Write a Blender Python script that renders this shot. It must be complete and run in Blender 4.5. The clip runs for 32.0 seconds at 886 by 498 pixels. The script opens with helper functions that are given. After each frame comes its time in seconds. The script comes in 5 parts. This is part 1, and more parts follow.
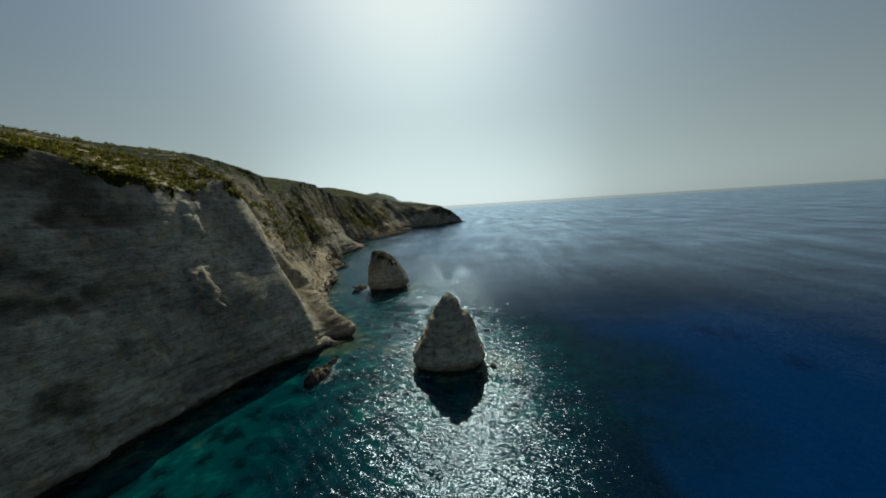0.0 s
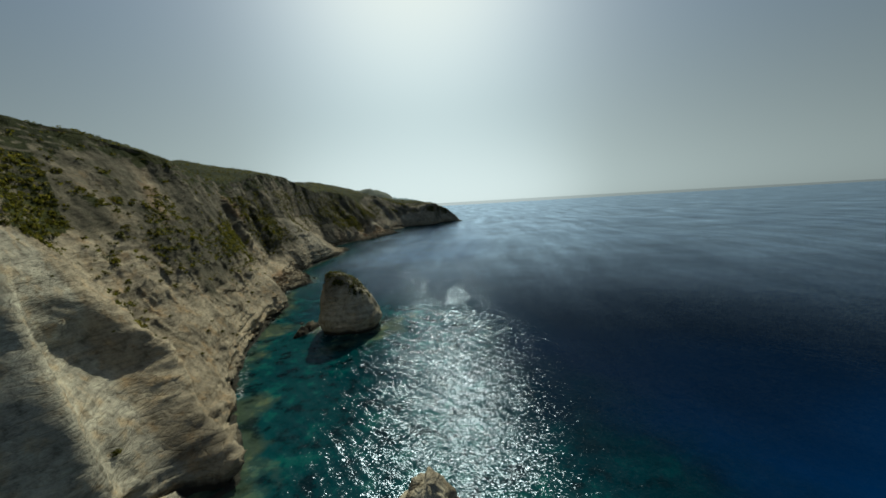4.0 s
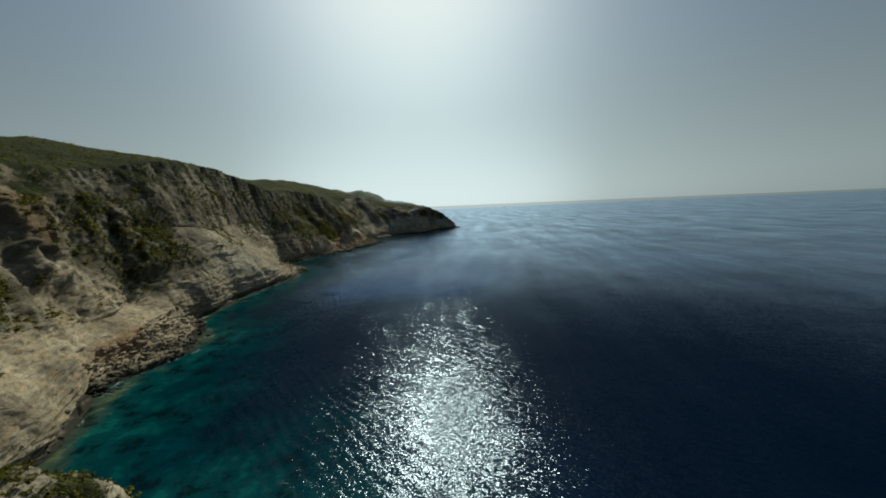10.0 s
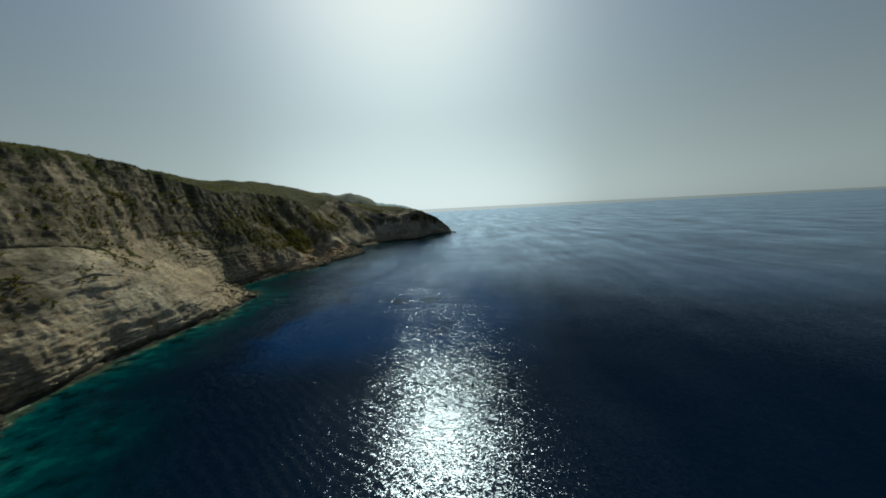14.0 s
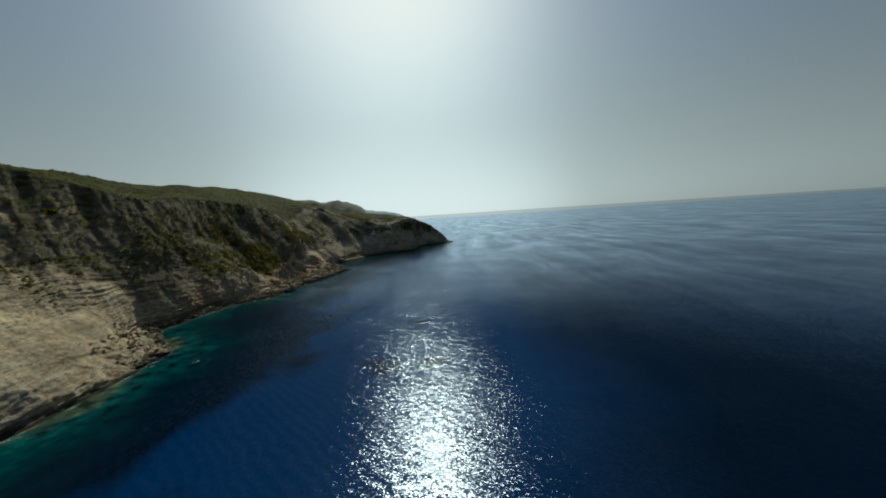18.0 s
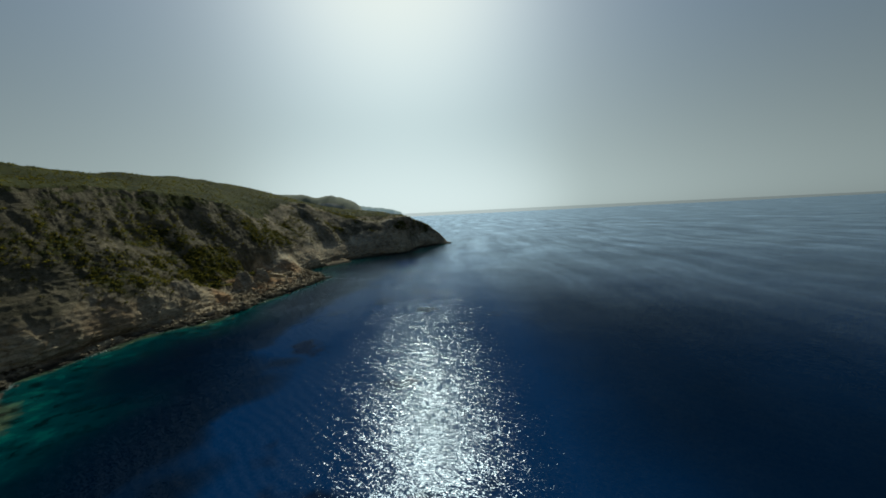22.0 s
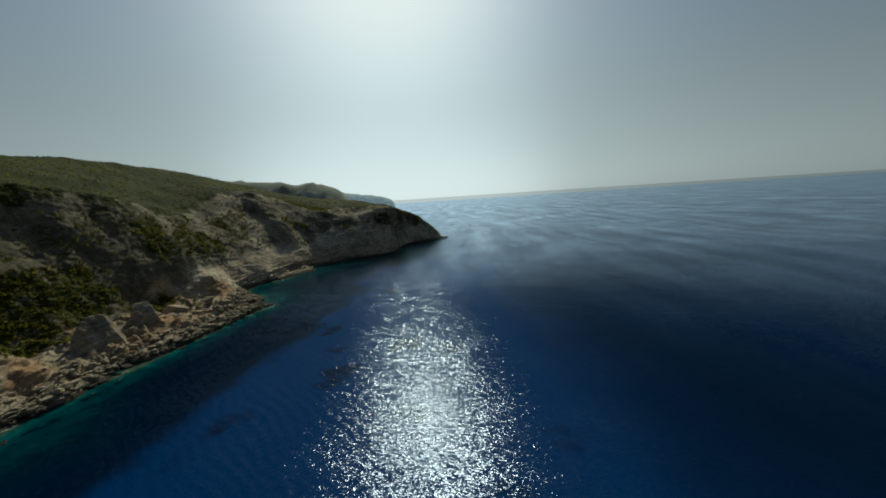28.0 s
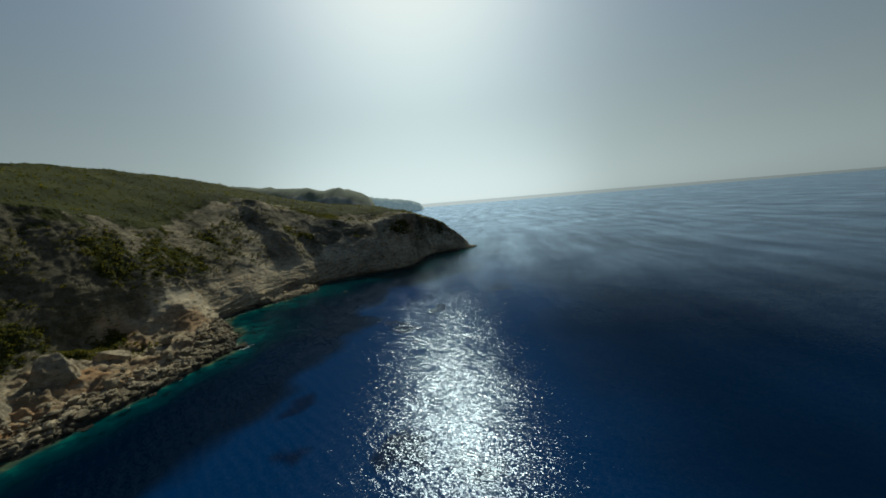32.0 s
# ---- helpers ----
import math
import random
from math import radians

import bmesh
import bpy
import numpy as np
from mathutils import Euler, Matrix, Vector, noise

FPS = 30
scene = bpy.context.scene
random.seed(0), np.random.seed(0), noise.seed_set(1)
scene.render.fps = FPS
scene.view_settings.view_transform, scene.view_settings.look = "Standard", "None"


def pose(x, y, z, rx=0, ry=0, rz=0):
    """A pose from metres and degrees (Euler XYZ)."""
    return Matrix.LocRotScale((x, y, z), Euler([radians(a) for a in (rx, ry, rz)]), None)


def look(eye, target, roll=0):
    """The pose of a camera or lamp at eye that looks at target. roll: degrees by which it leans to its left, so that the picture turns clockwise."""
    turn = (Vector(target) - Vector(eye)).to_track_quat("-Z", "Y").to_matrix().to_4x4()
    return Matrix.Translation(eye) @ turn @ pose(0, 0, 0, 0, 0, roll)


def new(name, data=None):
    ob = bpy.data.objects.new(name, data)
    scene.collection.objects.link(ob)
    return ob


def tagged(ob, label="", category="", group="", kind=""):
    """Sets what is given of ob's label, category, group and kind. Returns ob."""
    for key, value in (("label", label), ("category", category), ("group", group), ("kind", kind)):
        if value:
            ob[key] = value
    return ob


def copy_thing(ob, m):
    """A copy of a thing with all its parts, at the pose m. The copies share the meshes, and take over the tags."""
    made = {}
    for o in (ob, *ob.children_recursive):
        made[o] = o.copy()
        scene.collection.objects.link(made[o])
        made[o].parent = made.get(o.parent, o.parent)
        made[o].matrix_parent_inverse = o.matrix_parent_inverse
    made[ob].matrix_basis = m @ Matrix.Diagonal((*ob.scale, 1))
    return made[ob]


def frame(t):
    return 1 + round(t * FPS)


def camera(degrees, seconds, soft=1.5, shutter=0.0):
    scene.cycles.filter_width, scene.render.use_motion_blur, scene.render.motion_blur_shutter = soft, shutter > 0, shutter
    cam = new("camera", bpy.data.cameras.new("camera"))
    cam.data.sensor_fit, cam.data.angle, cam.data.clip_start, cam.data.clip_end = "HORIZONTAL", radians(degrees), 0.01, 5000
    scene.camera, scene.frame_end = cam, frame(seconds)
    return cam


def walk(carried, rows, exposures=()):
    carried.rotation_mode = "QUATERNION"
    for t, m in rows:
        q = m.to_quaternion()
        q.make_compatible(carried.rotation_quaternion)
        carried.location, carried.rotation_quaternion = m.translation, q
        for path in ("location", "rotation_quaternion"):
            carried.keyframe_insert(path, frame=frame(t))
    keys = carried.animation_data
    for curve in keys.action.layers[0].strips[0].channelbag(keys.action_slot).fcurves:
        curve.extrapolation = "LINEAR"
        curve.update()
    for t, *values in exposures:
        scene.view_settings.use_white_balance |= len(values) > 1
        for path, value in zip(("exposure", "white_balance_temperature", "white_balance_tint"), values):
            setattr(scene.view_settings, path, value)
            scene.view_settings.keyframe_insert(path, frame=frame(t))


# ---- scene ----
cam = camera(105.8, 32.0, soft=1.8)
PATH = [
    (0, (1.516, 3.001, 64.341), (1.516, 4.983, 64.079), -3.66),
    (0.5, (2.609, 13.927, 64.385), (2.616, 15.91, 64.126), -3.54),
    (1, (3.678, 24.842, 64.414), (3.687, 26.825, 64.153), -3.33),
    (1.5, (4.668, 35.822, 64.422), (4.68, 37.804, 64.154), -3.18),
    (2, (5.461, 46.973, 64.425), (5.475, 48.953, 64.148), -3.16),
    (2.5, (5.86, 58.433, 64.472), (5.876, 60.413, 64.191), -3.13),
    (4.5, (5.631, 105.526, 65.108), (5.661, 107.506, 64.828), -3.49),
    (5, (5.599, 117.266, 65.179), (5.641, 119.247, 64.904), -3.76),
    (5.5, (5.625, 128.858, 65.228), (5.672, 130.84, 64.961), -3.84),
    (6, (5.768, 140.267, 65.281), (5.817, 142.249, 65.022), -3.70),
    (6.5, (6.029, 151.448, 65.33), (6.078, 153.431, 65.071), -3.50),
    (7, (6.424, 162.422, 65.375), (6.473, 164.405, 65.114), -3.30),
    (7.5, (7.027, 173.283, 65.431), (7.075, 175.265, 65.166), -3.13),
    (8, (7.788, 184.072, 65.477), (7.836, 186.054, 65.211), -3.00),
    (8.5, (8.66, 194.846, 65.519), (8.707, 196.828, 65.254), -2.88),
    (9, (9.597, 205.718, 65.571), (9.644, 207.7, 65.305), -2.72),
    (9.5, (10.574, 216.75, 65.635), (10.62, 218.732, 65.37), -2.58),
    (10, (11.571, 227.926, 65.709), (11.619, 229.908, 65.447), -2.45),
    (10.5, (12.534, 239.062, 65.788), (12.582, 241.044, 65.521), -2.45),
    (11, (13.42, 250.049, 65.862), (13.47, 252.03, 65.594), -2.57),
    (11.5, (14.253, 261.074, 65.953), (14.306, 263.055, 65.687), -2.65),
    (12, (14.96, 272.165, 66.045), (15.015, 274.147, 65.783), -2.65),
    (12.5, (15.459, 283.365, 66.128), (15.52, 285.347, 65.866), -2.75),
    (13, (15.69, 294.72, 66.206), (15.756, 296.702, 65.945), -2.94),
    (13.5, (15.631, 306.336, 66.296), (15.705, 308.317, 66.036), -3.01),
    (14, (15.327, 318.213, 66.391), (15.408, 320.196, 66.143), -2.99),
    (14.5, (14.791, 330.106, 66.493), (14.878, 332.09, 66.252), -3.15),
    (16.5, (11.805, 376.742, 67.39), (11.924, 378.724, 67.147), -3.81),
    (17, (11.343, 387.999, 67.498), (11.466, 389.981, 67.261), -3.69),
    (17.5, (11.239, 398.928, 67.605), (11.367, 400.911, 67.378), -3.68),
    (18, (11.475, 409.529, 67.718), (11.606, 411.513, 67.505), -3.70),
    (18.5, (11.993, 419.819, 67.841), (12.127, 421.804, 67.639), -3.70),
    (19, (12.707, 429.85, 67.979), (12.845, 431.835, 67.783), -3.67),
    (19.5, (13.519, 439.64, 68.134), (13.658, 441.625, 67.938), -3.57),
    (20, (14.352, 449.232, 68.29), (14.49, 451.217, 68.088), -3.40),
    (20.5, (15.16, 458.734, 68.439), (15.299, 460.718, 68.23), -3.23),
    (21, (15.93, 468.286, 68.579), (16.069, 470.27, 68.362), -3.12),
    (21.5, (16.654, 478.037, 68.718), (16.795, 480.019, 68.49), -2.99),
    (22, (17.283, 487.971, 68.851), (17.425, 489.953, 68.622), -2.82),
    (22.5, (17.807, 498.057, 68.975), (17.954, 500.036, 68.729), -2.89),
    (23, (18.205, 508.256, 69.105), (18.353, 510.235, 68.856), -2.97),
    (23.5, (18.541, 518.582, 69.245), (18.697, 520.56, 68.994), -3.15),
    (24, (18.865, 528.982, 69.398), (19.029, 530.959, 69.145), -3.45),
    (24.5, (19.231, 539.46, 69.562), (19.4, 541.437, 69.304), -3.68),
    (25, (19.7, 550.076, 69.733), (19.874, 552.052, 69.473), -3.89),
    (25.5, (20.29, 560.836, 69.943), (20.469, 562.809, 69.672), -4.14),
    (27.5, (22.876, 603.888, 71.69), (23.063, 605.854, 71.379), -3.94),
    (28, (23.565, 614.074, 71.86), (23.748, 616.041, 71.547), -3.76),
    (28.5, (24.339, 623.648, 71.974), (24.513, 625.613, 71.648), -3.74),
    (29, (25.209, 632.658, 72.07), (25.368, 634.623, 71.736), -3.77),
    (29.5, (26.2, 641.234, 72.155), (26.333, 643.201, 71.818), -3.82),
    (30, (27.345, 649.582, 72.224), (27.445, 651.553, 71.902), -3.92),
    (30.5, (28.673, 657.921, 72.272), (28.744, 659.895, 71.959), -4.29),
    (31, (30.074, 666.297, 72.304), (30.119, 668.275, 72.014), -4.61),
    (31.5, (31.501, 674.739, 72.321), (31.528, 676.718, 72.034), -4.78),
    (32, (32.891, 683.244, 72.332), (32.901, 685.224, 72.049), -4.76),
]
walk(cam, [(t, look(eye, target, roll)) for t, eye, target, roll in PATH],
     exposures=[(0, 0.0, 5910, -4.2), (32, 0.0, 5910, -4.2)])

# ---- light ----
SUN_EL, SUN_AZ = radians(38.0), radians(1.5)  # azimuth: left of north (+y)
SUN_DIR = Vector((-math.sin(SUN_AZ) * math.cos(SUN_EL), math.cos(SUN_AZ) * math.cos(SUN_EL), math.sin(SUN_EL)))
world = bpy.data.worlds.new("sky")
scene.world = world
world.use_nodes = True
wn, wl = world.node_tree.nodes, world.node_tree.links
wn.clear()
sky = wn.new("ShaderNodeTexSky")
sky.sky_type = "NISHITA"
sky.sun_disc = False
sky.sun_elevation, sky.sun_rotation = SUN_EL, -SUN_AZ
sky.altitude, sky.air_density, sky.dust_density, sky.ozone_density = 0.0, 1.0, 1.7, 2.0
wcoord = wn.new("ShaderNodeTexCoord")
wsep = wn.new("ShaderNodeSeparateXYZ")
wl.new(wcoord.outputs["Generated"], wsep.inputs[0])
wmax = wn.new("ShaderNodeMath")
wmax.operation = "MAXIMUM"
wmax.inputs[1].default_value = 0.0
wl.new(wsep.outputs["Z"], wmax.inputs[0])
wcomb = wn.new("ShaderNodeCombineXYZ")
wl.new(wsep.outputs["X"], wcomb.inputs[0])
wl.new(wsep.outputs["Y"], wcomb.inputs[1])
wlift = wn.new("ShaderNodeMath")
wlift.operation = "MULTIPLY_ADD"
wlift.inputs[1].default_value, wlift.inputs[2].default_value = 0.95, 0.05
wl.new(wmax.outputs[0], wlift.inputs[0])
wl.new(wlift.outputs[0], wcomb.inputs[2])
wl.new(wcomb.outputs[0], sky.inputs[0])
wbg = wn.new("ShaderNodeBackground")
wbg.inputs["Strength"].default_value = 0.06
# sea haze takes the colour out of the sky near the horizon
wfac = wn.new("ShaderNodeMapRange")
wfac.interpolation_type = "SMOOTHSTEP"
wfac.inputs[1].default_value, wfac.inputs[2].default_value = 0.78, 0.0
wfac.inputs[3].default_value, wfac.inputs[4].default_value = 0.05, 0.95
wl.new(wmax.outputs[0], wfac.inputs[0])
wgrey = wn.new("ShaderNodeRGBToBW")
wl.new(sky.outputs[0], wgrey.inputs[0])
wtint = wn.new("ShaderNodeMix")
wtint.data_type, wtint.blend_type = "RGBA", "MULTIPLY"
wtint.inputs[0].default_value = 1.0
wtint.inputs[7].default_value = (0.95, 1.0, 0.98, 1)
wl.new(wgrey.outputs[0], wtint.inputs[6])
whaze = wn.new("ShaderNodeMix")
whaze.data_type = "RGBA"
wl.new(wfac.outputs[0], whaze.inputs[0])
wl.new(sky.outputs[0], whaze.inputs[6])
wl.new(wtint.outputs[2], whaze.inputs[7])
# haze lit from behind, low under the sun
wdot = wn.new("ShaderNodeVectorMath")
wdot.operation = "DOT_PRODUCT"
wdot.inputs[1].default_value = (-math.sin(SUN_AZ), math.cos(SUN_AZ), 0)
wl.new(wcoord.outputs["Generated"], wdot.inputs[0])
wnear = wn.new("ShaderNodeMapRange")
wnear.interpolation_type = "SMOOTHSTEP"
wnear.inputs[1].default_value, wnear.inputs[2].default_value = 0.86, 1.0
wl.new(wdot.outputs["Value"], wnear.inputs[0])
wlow = wn.new("ShaderNodeMapRange")
wlow.interpolation_type = "SMOOTHSTEP"
wlow.inputs[1].default_value, wlow.inputs[2].default_value = 0.28, 0.0
wl.new(wmax.outputs[0], wlow.inputs[0])
wglow = wn.new("ShaderNodeMath")
wglow.operation = "MULTIPLY"
wl.new(wnear.outputs[0], wglow.inputs[0])
wl.new(wlow.outputs[0], wglow.inputs[1])
wwarm = wn.new("ShaderNodeMix")
wwarm.data_type, wwarm.blend_type = "RGBA", "MULTIPLY"
wwarm.inputs[7].default_value = (1.46, 1.40, 1.40, 1)
wl.new(wglow.outputs[0], wwarm.inputs[0])
wl.new(whaze.outputs[2], wwarm.inputs[6])
# a pale column of bright haze stands between the sun and the horizon
wflat = wn.new("ShaderNodeVectorMath")
wflat.operation = "MULTIPLY"
wflat.inputs[1].default_value = (1, 1, 0)
wl.new(wcoord.outputs["Generated"], wflat.inputs[0])
wunit = wn.new("ShaderNodeVectorMath")
wunit.operation = "NORMALIZE"
wl.new(wflat.outputs[0], wunit.inputs[0])
wside = wn.new("ShaderNodeVectorMath")
wside.operation = "DOT_PRODUCT"
wside.inputs[1].default_value = (-math.sin(SUN_AZ), math.cos(SUN_AZ), 0)
wl.new(wunit.outputs[0], wside.inputs[0])
wbeam = wn.new("ShaderNodeMapRange")
wbeam.interpolation_type = "SMOOTHERSTEP"
wbeam.inputs[1].default_value, wbeam.inputs[2].default_value = 0.84, 1.0
wl.new(wside.outputs["Value"], wbeam.inputs[0])
wveil = wn.new("ShaderNodeMix")
wveil.data_type, wveil.blend_type = "RGBA", "MULTIPLY"
wveil.inputs[7].default_value = (1.09, 1.11, 1.12, 1)
wl.new(wbeam.outputs[0], wveil.inputs[0])
wl.new(wwarm.outputs[2], wveil.inputs[6])
# thick haze spreads the aureole: its brightness levels off towards the sun
wlum = wn.new("ShaderNodeRGBToBW")
wl.new(wveil.outputs[2], wlum.inputs[0])
level = wlum.outputs[0]
for kind, value in (("DIVIDE", 15.0), ("POWER", 3.0), ("ADD", 1.0), ("POWER", -1 / 3)):
    step = wn.new("ShaderNodeMath")
    step.operation = kind
    step.inputs[1].default_value = value
    wl.new(level, step.inputs[0])
    level = step.outputs[0]
wsoft = wn.new("ShaderNodeVectorMath")
wsoft.operation = "SCALE"
wl.new(wveil.outputs[2], wsoft.inputs[0])
wl.new(level, wsoft.inputs["Scale"])
wl.new(wsoft.outputs[0], wbg.inputs["Color"])
# the open sea goes on below the horizon line
wsea = wn.new("ShaderNodeBackground")
wsea.inputs["Strength"].default_value = 0.041
wl.new(wsoft.outputs[0], wsea.inputs["Color"])
wless = wn.new("ShaderNodeMath")
wless.operation = "LESS_THAN"
wless.inputs[1].default_value = -0.0042
wl.new(wsep.outputs["Z"], wless.inputs[0])
wmix = wn.new("ShaderNodeMixShader")
wl.new(wless.outputs[0], wmix.inputs[0])
wl.new(wbg.outputs[0], wmix.inputs[1])
wl.new(wsea.outputs[0], wmix.inputs[2])
wout = wn.new("ShaderNodeOutputWorld")
wl.new(wmix.outputs[0], wout.inputs[0])

sun = new("sun", bpy.data.lights.new("sun", "SUN"))
sun.data.energy, sun.data.angle, sun.data.color = 3.9, radians(0.53), (1.0, 0.91, 0.76)
sun.matrix_world = look(SUN_DIR * 500, (0, 0, 0))


# ---- noise and small tools ----
def lattice(i, j, k, seed):
    h = (i * 374761393 + j * 668265263 + k * 2147483647 + seed * 974634777) & 0xFFFFFFFF
    h = ((h ^ (h >> 13)) * 1274126177) & 0xFFFFFFFF
    return ((h ^ (h >> 16)) & 0xFFFF) / 32767.5 - 1.0


def vnoise(p, seed=0):
    """Smooth value noise, -1 to 1, at points p (n, 3)."""
    f = np.floor(p)
    i, j, k = f.astype(np.int64).T
    u = p - f
    u = u * u * u * (u * (u * 6 - 15) + 10)
    out = 0
    for a in (0, 1):
        for b in (0, 1):
            for c in (0, 1):
                w = (u[:, 0] if a else 1 - u[:, 0]) * (u[:, 1] if b else 1 - u[:, 1]) * (u[:, 2] if c else 1 - u[:, 2])
                out = out + w * lattice(i + a, j + b, k + c, seed)
    return out


def fbm(p, octaves=4, seed=0, gain=0.5):
    p, amp, out, total = np.array(p, float), 1.0, 0.0, 0.0
    for o in range(octaves):
        out = out + amp * vnoise(p, seed + o * 17)
        total += amp
        amp *= gain
        p = p * 2.03 + 11.7
    return out / total


def ridged(p, octaves=3, seed=0):
    p, amp, out, total = np.array(p, float), 1.0, 0.0, 0.0
    for o in range(octaves):
        out = out + amp * (1 - 2 * np.abs(vnoise(p, seed + o * 31)))
        total += amp
        amp *= 0.5
        p = p * 2.1 + 5.3
    return out / total


def cells(p, seed=0):
    """The random value (-1 to 1) of the nearest of scattered points: broken blocks."""
    f = np.floor(p).astype(np.int64)
    best, val = np.full(len(p), 9.0), np.zeros(len(p))
    for a in (-1, 0, 1):
        for b in (-1, 0, 1):
            for c in (-1, 0, 1):
                i, j, k = f[:, 0] + a, f[:, 1] + b, f[:, 2] + c
                q = np.stack([i + 0.5 + 0.45 * lattice(i, j, k, seed + 1), j + 0.5 + 0.45 * lattice(i, j, k, seed + 2), k + 0.5 + 0.45 * lattice(i, j, k, seed + 3)], 1)
                d = ((q - p) ** 2).sum(1)
                hit = d < best
                best = np.where(hit, d, best)
                val = np.where(hit, lattice(i, j, k, seed + 4), val)
    return val


def smoothstep(a, b, x):
    t = np.clip((x - a) / (b - a), 0, 1)
    return t * t * (3 - 2 * t)


def mesh_from(name, verts, faces, smooth=False):
    """A mesh from an array of vertices and an array of triangles or quads."""
    me = bpy.data.meshes.new(name)
    n, m = faces.shape
    me.vertices.add(len(verts))
    me.vertices.foreach_set("co", np.ascontiguousarray(verts, np.float32).ravel())
    me.loops.add(n * m)
    me.loops.foreach_set("vertex_index", np.ascontiguousarray(faces, np.int32).ravel())
    me.polygons.add(n)
    me.polygons.foreach_set("loop_start", np.arange(n, dtype=np.int32) * m)
    me.polygons.foreach_set("use_smooth", np.full(n, smooth))
    me.update()
    me.validate()
    return me


def grid_faces(r, c, flip=False):
    a = (np.arange(r - 1)[:, None] * c + np.arange(c - 1)[None, :]).ravel()
    q = np.stack([a, a + 1, a + c + 1, a + c], 1)
    return q[:, ::-1] if flip else q


def float_attr(me, name, values):
    me.attributes.new(name, "FLOAT", "POINT").data.foreach_set("value", np.ascontiguousarray(values, np.float32))


# ---- materials ----
def material(name):
    m = bpy.data.materials.new(name)
    m.use_nodes = True
    nt = m.node_tree
    return m, nt.nodes, nt.links, nt.nodes["Principled BSDF"]


def add(nodes, links, kind, values=None, **sockets):
    """A node with its sockets set to values or linked to outputs."""
    nd = nodes.new("ShaderNode" + kind)
    for key, v in (values or {}).items():
        if key == "op":
            nd.operation = v
        elif key == "blend":
            nd.blend_type = v
        elif key == "dtype":
            nd.data_type = v
        elif key == "attr":
            nd.attribute_name = v
        elif key == "feature":
            nd.feature = v
    for key, v in sockets.items():
        k = int(key[1:]) if key[0] == "i" and key[1:].isdigit() else key.replace("_", " ")
        if isinstance(v, bpy.types.NodeSocket):
            links.new(v, nd.inputs[k])
        else:
            nd.inputs[k].default_value = v
    return nd


def ramp(nodes, links, fac, stops):
    nd = nodes.new("ShaderNodeValToRGB")
    el = nd.color_ramp.elements
    while len(el) < len(stops):
        el.new(0.5)
    for e, (pos, col) in zip(el, stops):
        e.position = pos
        e.color = (*col, 1) if len(col) == 3 else col
    links.new(fac, nd.inputs[0])
    return nd.outputs[0]


def mix(nodes, links, fac, a, b, blend="MIX"):
    nd = nodes.new("ShaderNodeMix")
    nd.data_type, nd.blend_type = "RGBA", blend
    for k, v in ((0, fac), (6, a), (7, b)):
        if isinstance(v, bpy.types.NodeSocket):
            links.new(v, nd.inputs[k])
        else:
            nd.inputs[k].default_value = v if k == 0 else (*v, 1)
    return nd.outputs[2]


